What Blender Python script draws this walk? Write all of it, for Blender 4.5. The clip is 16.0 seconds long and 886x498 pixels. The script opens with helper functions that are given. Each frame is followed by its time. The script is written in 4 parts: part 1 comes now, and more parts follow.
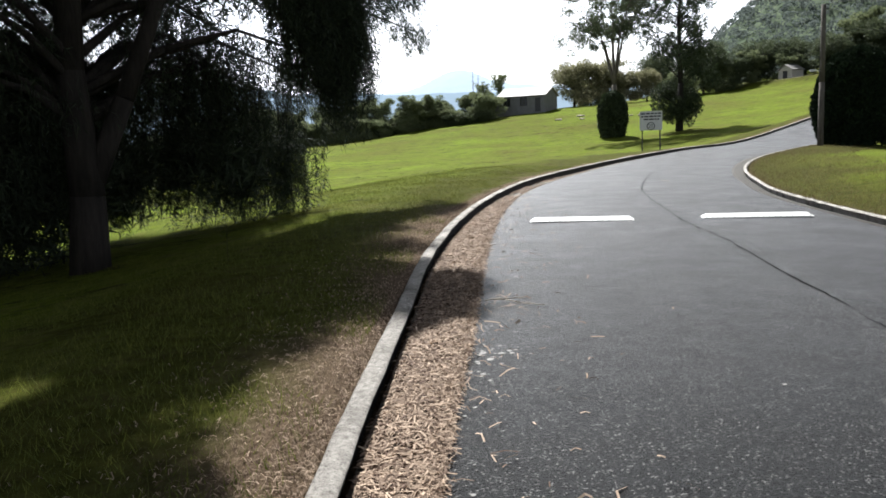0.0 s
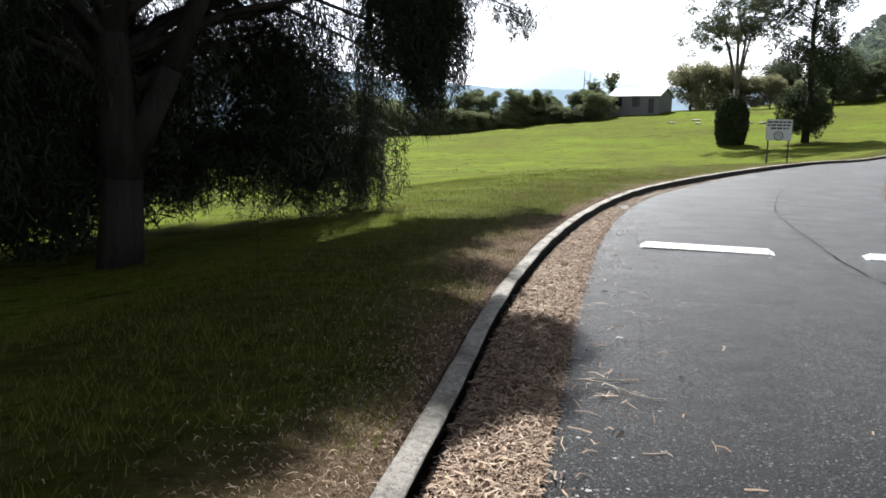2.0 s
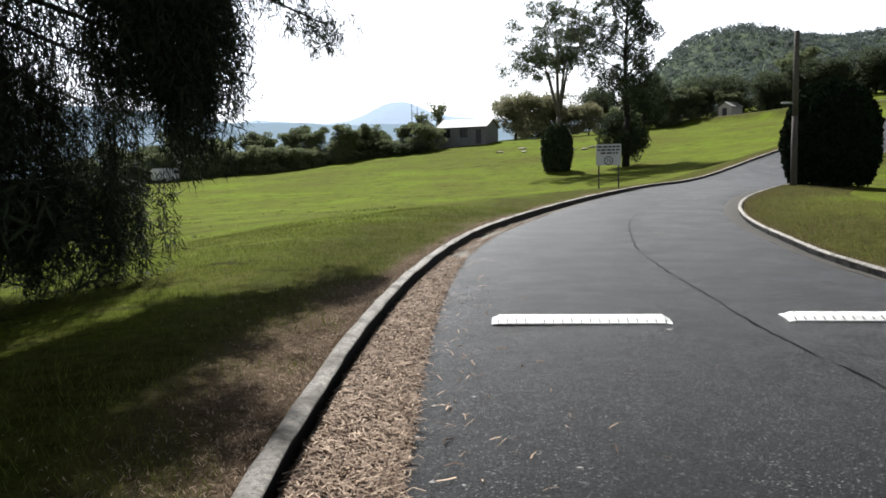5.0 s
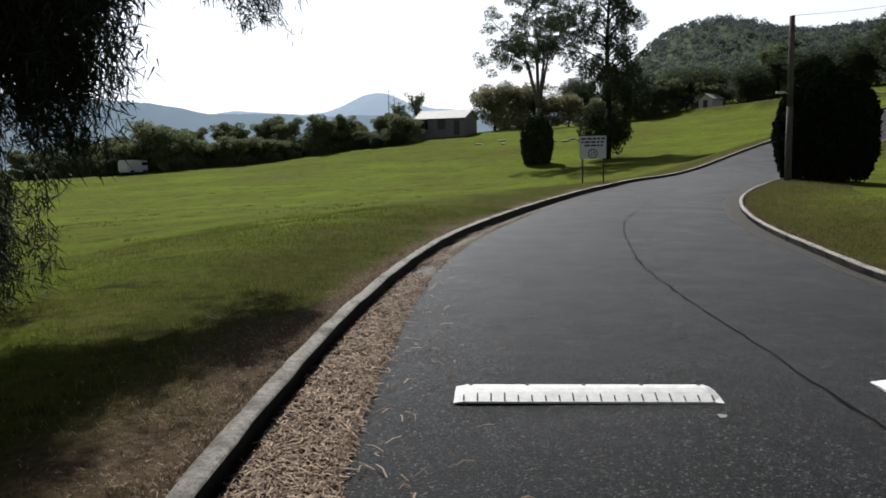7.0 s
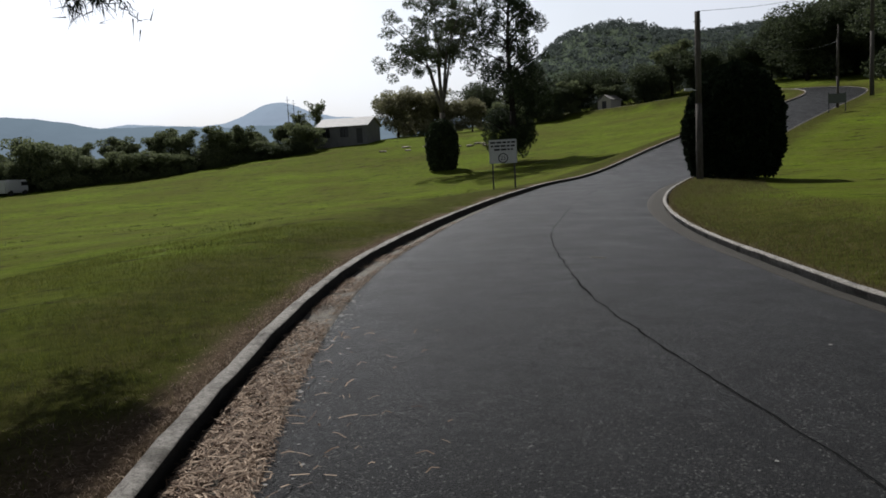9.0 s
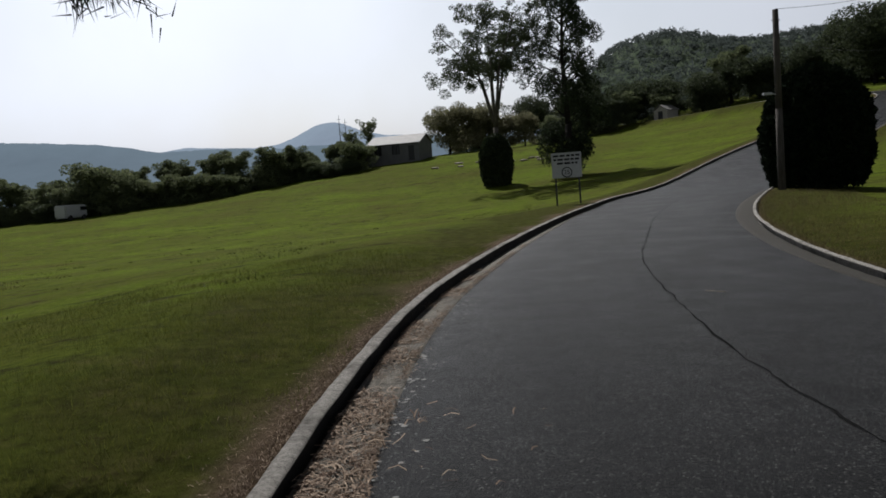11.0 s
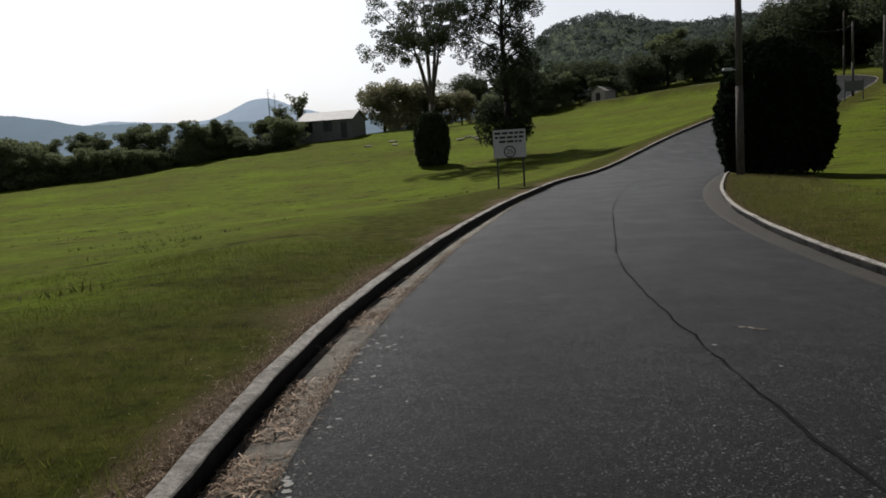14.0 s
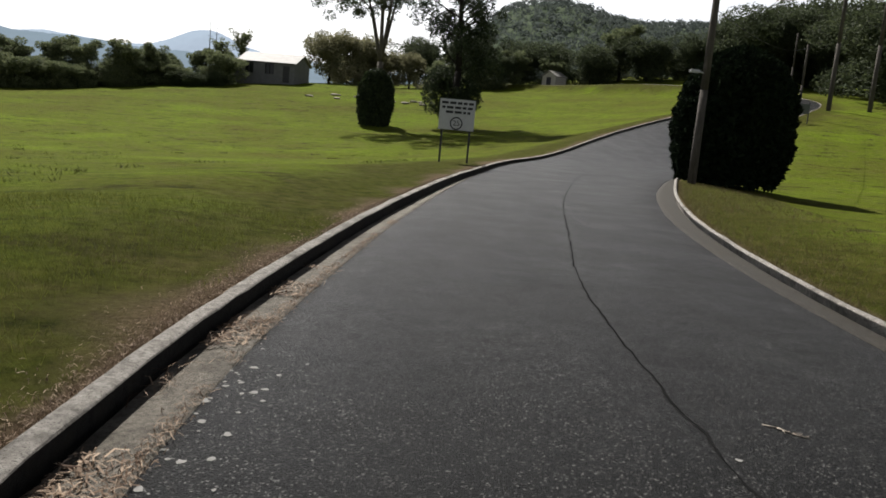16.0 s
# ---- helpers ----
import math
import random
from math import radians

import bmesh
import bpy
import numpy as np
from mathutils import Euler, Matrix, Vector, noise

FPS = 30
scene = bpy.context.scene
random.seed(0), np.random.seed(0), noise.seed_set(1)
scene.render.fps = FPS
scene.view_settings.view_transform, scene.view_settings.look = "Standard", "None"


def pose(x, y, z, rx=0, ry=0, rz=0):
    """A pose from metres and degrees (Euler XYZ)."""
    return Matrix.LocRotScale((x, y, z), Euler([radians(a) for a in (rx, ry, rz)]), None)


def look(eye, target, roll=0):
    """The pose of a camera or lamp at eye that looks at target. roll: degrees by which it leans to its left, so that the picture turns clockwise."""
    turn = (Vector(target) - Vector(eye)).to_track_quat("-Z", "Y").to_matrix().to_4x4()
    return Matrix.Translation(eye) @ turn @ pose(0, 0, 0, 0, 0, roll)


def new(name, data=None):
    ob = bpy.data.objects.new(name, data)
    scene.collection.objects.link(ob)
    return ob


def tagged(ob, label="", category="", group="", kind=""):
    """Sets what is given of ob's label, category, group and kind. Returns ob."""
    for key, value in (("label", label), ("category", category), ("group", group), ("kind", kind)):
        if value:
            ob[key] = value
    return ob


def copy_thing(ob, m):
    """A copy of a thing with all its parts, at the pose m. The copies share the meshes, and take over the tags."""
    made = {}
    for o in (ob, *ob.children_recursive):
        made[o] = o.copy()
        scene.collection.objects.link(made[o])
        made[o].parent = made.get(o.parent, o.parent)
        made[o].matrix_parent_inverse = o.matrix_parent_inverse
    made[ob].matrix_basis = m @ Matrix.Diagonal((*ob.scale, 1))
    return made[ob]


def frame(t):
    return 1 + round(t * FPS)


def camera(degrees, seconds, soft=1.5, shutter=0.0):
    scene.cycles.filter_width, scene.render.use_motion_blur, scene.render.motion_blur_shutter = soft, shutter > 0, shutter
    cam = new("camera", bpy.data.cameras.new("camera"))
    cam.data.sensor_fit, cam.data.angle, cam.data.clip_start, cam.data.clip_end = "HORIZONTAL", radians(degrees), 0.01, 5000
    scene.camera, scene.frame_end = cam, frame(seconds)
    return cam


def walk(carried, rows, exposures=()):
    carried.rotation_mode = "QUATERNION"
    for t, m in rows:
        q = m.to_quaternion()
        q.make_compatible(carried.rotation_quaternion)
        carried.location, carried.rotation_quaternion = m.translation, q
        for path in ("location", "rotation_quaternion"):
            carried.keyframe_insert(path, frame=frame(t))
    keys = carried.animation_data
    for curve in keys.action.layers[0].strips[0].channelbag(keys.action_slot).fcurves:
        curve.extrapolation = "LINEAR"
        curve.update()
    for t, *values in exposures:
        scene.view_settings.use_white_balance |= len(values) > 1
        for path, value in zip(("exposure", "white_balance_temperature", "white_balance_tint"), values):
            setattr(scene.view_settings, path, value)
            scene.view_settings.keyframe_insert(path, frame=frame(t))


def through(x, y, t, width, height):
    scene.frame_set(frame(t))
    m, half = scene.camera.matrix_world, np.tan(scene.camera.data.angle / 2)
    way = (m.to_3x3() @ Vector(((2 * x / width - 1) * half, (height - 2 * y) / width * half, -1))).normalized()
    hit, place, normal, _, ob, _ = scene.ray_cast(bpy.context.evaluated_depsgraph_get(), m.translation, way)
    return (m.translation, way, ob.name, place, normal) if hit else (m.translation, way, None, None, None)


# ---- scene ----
cam = camera(58.2, 16.0, soft=1.7)
PATH = [
    (0, (1.757, 0.543, 1.331), (1.352, 2.483, 1.063), -2.1),
    (0.5, (1.716, 1.331, 1.303), (1.311, 3.268, 1.014), -1.9),
    (1, (1.524, 1.85, 1.318), (1.108, 3.782, 1.016), -0.5),
    (1.5, (1.439, 2.368, 1.325), (0.907, 4.275, 1.042), -0.6),
    (2, (1.443, 2.68, 1.37), (0.803, 4.554, 1.087), 1.4),
    (2.5, (1.424, 3.337, 1.383), (1.089, 5.289, 1.106), -0.2),
    (3, (1.437, 3.912, 1.415), (1.111, 5.864, 1.123), 1.1),
    (3.5, (1.314, 4.387, 1.447), (1.029, 6.351, 1.201), -1.4),
    (4, (1.206, 4.925, 1.429), (0.933, 6.895, 1.221), -1.1),
    (4.5, (1.115, 5.442, 1.428), (0.763, 7.398, 1.204), -2.2),
    (4.7, (1.073, 5.618, 1.407), (0.777, 7.587, 1.216), -2.4),
    (6.8, (0.988, 8.12, 1.452), (0.82, 10.101, 1.231), 1.9),
    (7, (0.991, 8.326, 1.466), (0.79, 10.304, 1.249), -1.0),
    (7.5, (0.994, 8.955, 1.461), (0.716, 10.929, 1.298), -1.4),
    (8, (1.008, 9.382, 1.500), (0.755, 11.362, 1.368), -1.1),
    (8.5, (0.942, 10.092, 1.523), (0.926, 12.081, 1.313), -3.3),
    (9, (0.871, 10.48, 1.534), (0.899, 12.468, 1.326), -2.9),
    (9.5, (0.717, 10.834, 1.584), (0.772, 12.819, 1.352), -4.6),
    (10, (0.637, 11.322, 1.602), (0.518, 13.311, 1.437), -3.5),
    (10.2, (0.557, 11.497, 1.599), (0.447, 13.488, 1.447), -3.6),
    (12.3, (0.554, 13.737, 1.572), (0.446, 15.726, 1.394), -5.8),
    (12.5, (0.57, 13.926, 1.543), (0.472, 15.921, 1.442), -6.2),
    (13, (0.631, 14.517, 1.539), (0.6, 16.51, 1.382), -4.3),
    (13.5, (0.642, 15.044, 1.541), (0.656, 17.033, 1.334), -2.7),
    (14, (0.661, 15.649, 1.563), (0.72, 17.635, 1.341), -3.3),
    (14.5, (0.711, 16.146, 1.544), (0.687, 18.131, 1.303), -1.8),
    (15, (0.73, 16.785, 1.582), (0.882, 18.765, 1.349), 1.4),
    (15.5, (0.738, 17.273, 1.606), (0.867, 19.249, 1.326), 2.4),
    (16, (0.793, 17.757, 1.584), (1.034, 19.719, 1.281), 5.2),
]
EXPOSURES = [
    (0, 1.74, 6000, 10), (1.5, 1.84, 6000, 10), (2.5, 1.7, 6000, 10), (3.5, 1.46, 6050, 10), (4.5, 1.44, 6050, 10), (7, 0.66, 6050, 10), (7.5, 0.45, 6050, 10),
    (9, 0.25, 6050, 11), (10, 0.07, 6050, 11), (12.5, -0.05, 6000, 11), (13.5, 0.12, 6150, 11), (14.5, 0.4, 6250, 11), (16, 0.85, 6350, 11),
]
walk(cam, [(t, look(eye, target, roll)) for t, eye, target, roll in PATH], EXPOSURES)

# ---- light ----
SUN_FROM = Vector((-0.30, 0.93, 0.97)).normalized()
world = bpy.data.worlds.new("sky")
scene.world = world
world.use_nodes = True
wn = world.node_tree.nodes
wl = world.node_tree.links
sky = wn.new("ShaderNodeTexSky")
sky.sky_type = "NISHITA"
sky.sun_disc = False
sky.sun_elevation = math.asin(SUN_FROM.z)
sky.sun_rotation = math.atan2(SUN_FROM.x, SUN_FROM.y)
sky.air_density, sky.dust_density, sky.ozone_density = 1.6, 2.5, 2.0
cloud = wn.new("ShaderNodeTexNoise")
cloud.inputs["Scale"].default_value, cloud.inputs["Detail"].default_value = 2.2, 6.0
cramp = wn.new("ShaderNodeValToRGB")
cramp.color_ramp.elements[0].position, cramp.color_ramp.elements[1].position = 0.30, 0.62
cramp.color_ramp.elements[0].color, cramp.color_ramp.elements[1].color = (0.6, 0.6, 0.6, 1), (1, 1, 1, 1)
wl.new(cloud.outputs["Fac"], cramp.inputs["Fac"])
grey = wn.new("ShaderNodeRGBToBW")
wl.new(sky.outputs["Color"], grey.inputs["Color"])
haze = wn.new("ShaderNodeMix")
haze.data_type, haze.blend_type = "RGBA", "MULTIPLY"
haze.inputs["Factor"].default_value = 1.0
haze.inputs["B"].default_value = (1.48, 1.5, 1.56, 1)
wl.new(grey.outputs["Val"], haze.inputs["A"])
cmix = wn.new("ShaderNodeMix")
cmix.data_type = "RGBA"
wl.new(cramp.outputs["Color"], cmix.inputs["Factor"])
wl.new(sky.outputs["Color"], cmix.inputs["A"])
wl.new(haze.outputs["Result"], cmix.inputs["B"])
geo = wn.new("ShaderNodeTexCoord")
axes = wn.new("ShaderNodeSeparateXYZ")
wl.new(geo.outputs["Generated"], axes.inputs["Vector"])
thin = wn.new("ShaderNodeValToRGB")
thin.color_ramp.elements[0].position, thin.color_ramp.elements[1].position = 0.30, 0.62
thin.color_ramp.elements[0].color, thin.color_ramp.elements[1].color = (1.12, 1.12, 1.12, 1), (0.24, 0.245, 0.26, 1)
wl.new(axes.outputs["Z"], thin.inputs["Fac"])
dome = wn.new("ShaderNodeMix")
dome.data_type, dome.blend_type = "RGBA", "MULTIPLY"
dome.inputs["Factor"].default_value = 1.0
wl.new(cmix.outputs["Result"], dome.inputs["A"])
wl.new(thin.outputs["Color"], dome.inputs["B"])
wl.new(dome.outputs["Result"], wn["Background"].inputs["Color"])
wn["Background"].inputs["Strength"].default_value = 0.06

sun = new("sun", bpy.data.lights.new("sun", "SUN"))
sun.data.energy, sun.data.angle, sun.data.color = 5.0, radians(0.6), (1.0, 0.95, 0.87)
sun.matrix_world = look(SUN_FROM * 60, (0, 0, 0))

# ---- materials ----


class Nodes:
    """Short hand for a node material."""

    def __init__(self, name, rough=0.8, metal=0.0, spec=0.3):
        self.m = bpy.data.materials.new(name)
        self.m.use_nodes = True
        self.n, self.l = self.m.node_tree.nodes, self.m.node_tree.links
        self.b = self.n["Principled BSDF"]
        self.b.inputs["Roughness"].default_value = rough
        self.b.inputs["Metallic"].default_value = metal
        self.b.inputs["Specular IOR Level"].default_value = spec
        self.co = self.n.new("ShaderNodeTexCoord").outputs["Object"]

    def noise(self, scale, detail=4, rough=0.6, stretch=None):
        t = self.n.new("ShaderNodeTexNoise")
        t.inputs["Scale"].default_value, t.inputs["Detail"].default_value, t.inputs["Roughness"].default_value = scale, detail, rough
        if stretch:
            mp = self.n.new("ShaderNodeMapping")
            mp.inputs["Scale"].default_value = stretch
            self.l.new(self.co, mp.inputs["Vector"])
            self.l.new(mp.outputs["Vector"], t.inputs["Vector"])
        else:
            self.l.new(self.co, t.inputs["Vector"])
        return t.outputs["Fac"]

    def cells(self, scale):
        t = self.n.new("ShaderNodeTexVoronoi")
        t.inputs["Scale"].default_value = scale
        self.l.new(self.co, t.inputs["Vector"])
        return t.outputs["Distance"], t.outputs["Color"]

    def ramp(self, fac, stops):
        r = self.n.new("ShaderNodeValToRGB")
        e = r.color_ramp.elements
        while len(e) < len(stops):
            e.new(0.5)
        for el, (p, c) in zip(e, stops):
            el.position = p
            el.color = (c, c, c, 1) if isinstance(c, (int, float)) else (*c, 1)
        self.l.new(fac, r.inputs["Fac"])
        return r.outputs["Color"]

    def mix(self, fac, a, b, how="MIX"):
        x = self.n.new("ShaderNodeMix")
        x.data_type, x.blend_type = "RGBA", how
        for key, v in (("Factor", fac), ("A", a), ("B", b)):
            if isinstance(v, (int, float)):
                x.inputs[key].default_value = v
            elif isinstance(v, tuple):
                x.inputs[key].default_value = (*v, 1)
            else:
                self.l.new(v, x.inputs[key])
        return x.outputs["Result"]

    def random(self):
        return self.n.new("ShaderNodeObjectInfo").outputs["Random"]

    def island(self):
        return self.n.new("ShaderNodeNewGeometry").outputs["Random Per Island"]

    def attr(self, name):
        a = self.n.new("ShaderNodeAttribute")
        a.attribute_name = name
        return a.outputs["Fac"]

    def colour(self, c):
        if isinstance(c, tuple):
            self.b.inputs["Base Color"].default_value = (*c, 1)
        else:
            self.l.new(c, self.b.inputs["Base Color"])
        return self

    def rough(self, v):
        self.l.new(v, self.b.inputs["Roughness"])
        return self

    def bump(self, h, depth=0.01, strength=0.6):
        x = self.n.new("ShaderNodeBump")
        x.inputs["Strength"].default_value, x.inputs["Distance"].default_value = strength, depth
        self.l.new(h, x.inputs["Height"])
        self.l.new(x.outputs["Normal"], self.b.inputs["Normal"])
        return self

    def thin(self, amount):
        """Lets light shine through a leaf."""
        tr = self.n.new("ShaderNodeBsdfTranslucent")
        src = self.b.inputs["Base Color"]
        if src.is_linked:
            self.l.new(src.links[0].from_socket, tr.inputs["Color"])
        else:
            tr.inputs["Color"].default_value = src.default_value
        mx = self.n.new("ShaderNodeMixShader")
        mx.inputs[0].default_value = amount
        self.l.new(self.b.outputs[0], mx.inputs[1])
        self.l.new(tr.outputs[0], mx.inputs[2])
        self.l.new(mx.outputs[0], self.n["Material Output"].inputs["Surface"])
        return self


def m_asphalt():
    k = Nodes("asphalt", 0.9, spec=0.065)
    d, c = k.cells(105)
    stones = k.ramp(c, [(0.0, (0.002, 0.002, 0.002)), (0.55, (0.006, 0.006, 0.006)), (0.76, (0.012, 0.012, 0.012)), (0.86, (0.135, 0.132, 0.126))])
    pits = k.mix(k.ramp(k.noise(30, 4, 0.75), [(0.38, 0.95), (0.56, 0.0)]), stones, (0.002, 0.002, 0.002))
    worn = k.mix(k.ramp(k.noise(0.4, 5), [(0.42, 0.0), (0.7, 0.3)]), pits, (0.016, 0.016, 0.016))
    track = k.mix(k.ramp(k.noise(0.8, 5, stretch=(1.6, 0.22, 1)), [(0.46, 0.0), (0.68, 0.5)]), worn, (0.004, 0.004, 0.004))
    k.colour(track).rough(k.ramp(k.noise(1.1, 6, 0.7), [(0.3, 0.36), (0.7, 0.56)]))
    return k.bump(k.noise(90, 3, 0.7), 0.018, 1.0).m


def m_concrete(name, tone, rough=0.9):
    k = Nodes(name, rough, spec=0.15)
    base = k.ramp(k.noise(22, 8, 0.8), [(0.32, tuple(v * 0.4 for v in tone)), (0.5, tone), (0.68, tuple(min(1, v * 1.5) for v in tone))])
    moss = k.mix(k.ramp(k.noise(2.2, 6), [(0.5, 0.0), (0.66, 0.65)]), base, (0.05, 0.044, 0.034))
    k.colour(k.mix(k.ramp(k.noise(95, 3), [(0.56, 0.0), (0.66, 0.75)]), moss, (0.045, 0.04, 0.034)))
    return k.bump(k.noise(60, 7, 0.8), 0.03, 1.0).m


def m_ground():
    k = Nodes("grass_ground", 0.95, spec=0.01)
    lush = k.ramp(k.noise(0.13, 5, 0.62, stretch=(0.8, 1.1, 1)), [(0.34, (0.070, 0.074, 0.0120)), (0.5, (0.078, 0.100, 0.0105)), (0.66, (0.094, 0.132, 0.0100))])
    tuft = k.ramp(k.noise(5, 7, 0.78), [(0.30, 0.35), (0.5, 0.95), (0.7, 1.35)])
    fine = k.mix(1.0, lush, tuft, "MULTIPLY")
    clods = k.mix(k.ramp(k.noise(0.8, 6, 0.72, stretch=(0.7, 1.6, 1)), [(0.55, 0.0), (0.64, 0.85)]), fine, (0.020, 0.019, 0.008))
    dry = k.mix(k.ramp(k.noise(1.3, 6, 0.7), [(0.50, 0.0), (0.70, 0.6)]), clods, (0.0952, 0.0833, 0.0309))
    verge = k.ramp(k.noise(2.6, 6, 0.7), [(0.3, (0.027, 0.032, 0.005)), (0.55, (0.050, 0.050, 0.011)), (0.8, (0.074, 0.060, 0.025))])
    side = k.mix(k.ramp(k.attr("verge"), [(0.15, 0.0), (0.8, 0.85)]), dry, k.mix(1.0, verge, tuft, "MULTIPLY"))
    bare = k.ramp(k.noise(24, 6, 0.75), [(0.3, (0.0428, 0.0295, 0.0190)), (0.55, (0.1190, 0.0857, 0.0571)), (0.75, (0.1999, 0.1571, 0.1142))])
    k.colour(k.mix(k.attr("bare"), side, bare))
    return k.bump(k.noise(14, 7, 0.8), 0.06, 1.0).m


def m_leaf(name, dark, light, through=0.3, rough=0.75, spec=0.12):
    k = Nodes(name, rough, spec=spec)
    k.colour(k.ramp(k.island(), [(0.0, dark), (0.6, tuple((a + b) / 2 for a, b in zip(dark, light))), (1.0, light)]))
    return k.thin(through).m


def m_bark(name, a, b):
    k = Nodes(name, 0.95, spec=0.1)
    n = k.noise(7, 7, 0.75, stretch=(1, 1, 0.16))
    k.colour(k.ramp(n, [(0.35, a), (0.65, b)]))
    return k.bump(n, 0.03, 1.0).m


def m_plain(name, c, rough=0.7, metal=0.0, wear=0.25, scale=6.0, relief=0.003):
    k = Nodes(name, rough, metal)
    n = k.noise(scale, 6, 0.7)
    k.colour(k.ramp(n, [(0.3, tuple(v * (1 - wear) for v in c)), (0.6, c), (0.85, tuple(min(1, v * (1 + wear * 0.5)) for v in c))]))
    return k.bump(k.noise(scale * 9, 4), relief, 0.5).m


ASPHALT = m_asphalt()
KERB = m_concrete("kerb_concrete", (0.30, 0.28, 0.25))
GUTTER = m_concrete("gutter_concrete", (0.18, 0.163, 0.136))
# dark tone carries the shade on the left kerb's face, besides some mould
KERBFACE = m_concrete("shaded_mouldy_concrete", (0.030, 0.028, 0.026))
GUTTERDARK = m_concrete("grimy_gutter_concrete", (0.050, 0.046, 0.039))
GRASS = m_ground()
HUMPW = m_plain("hump_white", (0.50, 0.495, 0.48), 0.6, wear=0.3, scale=14)
RUBBER = m_plain("black_rubber", (0.03, 0.03, 0.03), 0.8)
TAR = Nodes("crack_sealant", 0.95, spec=0.0).colour((0.012, 0.012, 0.012)).m
GRIT = m_plain("pale_grit", (0.19, 0.186, 0.175), 0.9, scale=40)
STEELDARK = m_plain("dark_steel", (0.05, 0.05, 0.055), 0.6, 0.3)
STEEL = m_plain("galvanised_steel", (0.45, 0.46, 0.47), 0.5, 0.6)
WHITE = m_plain("white_paint", (0.4125, 0.4200, 0.4350), 0.6, wear=0.12)
INK = m_plain("black_paint", (0.015, 0.015, 0.018), 0.6)
CREAM = m_plain("cream_boards", (0.4400, 0.4160, 0.3600), 0.8)
GREYWALL = m_plain("grey_render", (0.14, 0.14, 0.145), 0.9, scale=1.5)
IRON = m_plain("corrugated_roof", (0.21, 0.20, 0.185), 0.7, 0.0, scale=1.2)
GLASSD = m_plain("dark_window", (0.02, 0.022, 0.025), 0.15, wear=0.1)
POLEWOOD = m_bark("pole_wood", (0.04, 0.036, 0.032), (0.10, 0.09, 0.08))
BARK = m_bark("dark_bark", (0.010, 0.009, 0.008), (0.026, 0.022, 0.019))
GUMBARK = m_bark("gum_bark", (0.045, 0.04, 0.035), (0.14, 0.125, 0.105))
NEEDLE = m_leaf("weeping_needles", (0.010, 0.014, 0.009), (0.032, 0.042, 0.022), 0.14)
GUMLEAF = m_leaf("gum_leaves", (0.03, 0.042, 0.022), (0.085, 0.10, 0.05), 0.3)
OAKLEAF = m_leaf("dark_leaves", (0.016, 0.024, 0.013), (0.05, 0.065, 0.03), 0.2)
# woodland and olive leaves are paled for the haze over their distance
WOODLEAF = m_leaf("woodland_leaves", (0.075, 0.095, 0.05), (0.19, 0.21, 0.105), 0.4)
OLIVELEAF = m_leaf("olive_leaves", (0.11, 0.108, 0.062), (0.25, 0.24, 0.14), 0.4)
CYPRESS = m_leaf("cypress_leaves", (0.006, 0.010, 0.006), (0.016, 0.025, 0.012), 0.08, 0.95, 0.02)
BLADE = m_leaf("grass_blades", (0.0400, 0.0500, 0.0090), (0.1350, 0.1450, 0.0280), 0.35)
STRAW = m_leaf("dry_litter", (0.070, 0.040, 0.026), (0.43, 0.33, 0.24), 0.15, 0.8)

# ---- the lie of the land ----
KL = [(-60, 14.0), (-20, 5.6), (-5, 2.45), (0, 1.38), (3.5, 0.70), (6, 0.32), (9.25, -0.16), (13, -0.47), (17, -0.53), (21.8, -0.20), (26.5, 0.65), (33.5, 2.33), (36.4, 3.12), (42, 4.85), (46, 6.1), (52, 8.3), (60, 12.0), (70, 18.0), (80, 26.0), (86, 31.4), (92, 37.2), (100, 43.2), (106, 46.4), (110, 47.6), (116, 47.2), (124, 44.0), (150, 30.0), (200, 5.0)]
KR = [(-60, 24.0), (-20, 14.0), (-5, 8.8), (0, 7.4), (6, 6.2), (12.6, 5.45), (15, 5.18), (18, 5.03), (20, 5.14), (24.2, 5.52), (28.5, 6.3), (31.7, 7.12), (36.6, 8.75), (41.6, 10.75), (45.5, 12.4), (50, 14.6), (55, 17.3), (62, 21.2), (70, 26.4), (76, 31.0), (84, 37.6), (92, 44.3), (100, 50.2), (106, 53.6), (112, 55.2), (118, 55.0), (126, 52.0), (152, 38.0), (202, 13.0)]


def spline(table):
    ys, xs = (np.array(v, float) for v in zip(*table))
    d = np.gradient(xs, ys)

    def f(y):
        i = int(np.clip(np.searchsorted(ys, y) - 1, 0, len(ys) - 2))
        h = ys[i + 1] - ys[i]
        u = min(max((y - ys[i]) / h, 0), 1)
        return float((1 + 2 * u) * (1 - u) ** 2 * xs[i] + u * (1 - u) ** 2 * h * d[i] + u * u * (3 - 2 * u) * xs[i + 1] + u * u * (u - 1) * h * d[i + 1])

    return f


kerb_l, kerb_r = spline(KL), spline(KR)
gutter_w = spline([(-60, 0.30), (2.5, 0.32), (4.5, 0.38), (6.5, 0.45), (8, 0.50), (10, 0.52), (13, 0.46), (18, 0.33), (26, 0.28), (34, 0.18), (40, 0.06), (202, 0.06)])
gutter_wr = spline([(-60, 0.2), (20, 0.2), (27, 0.32), (34, 0.42), (40, 0.42), (46, 0.15), (202, 0.06)])
KERB_W, KERB_H, KERB_HR = 0.13, 0.135, 0.075
MOUNDS = [(5, 88, 16, -0.47), (-9, 130, 16, 1.5), (-12, 38, 18, 0.98), (46, 84, 14, 0.32), (-12, 70, 16, -0.11), (14, 48, 14, -0.75), (-8, 12, 10, 0.08), (34, 143, 24, -1.1)]


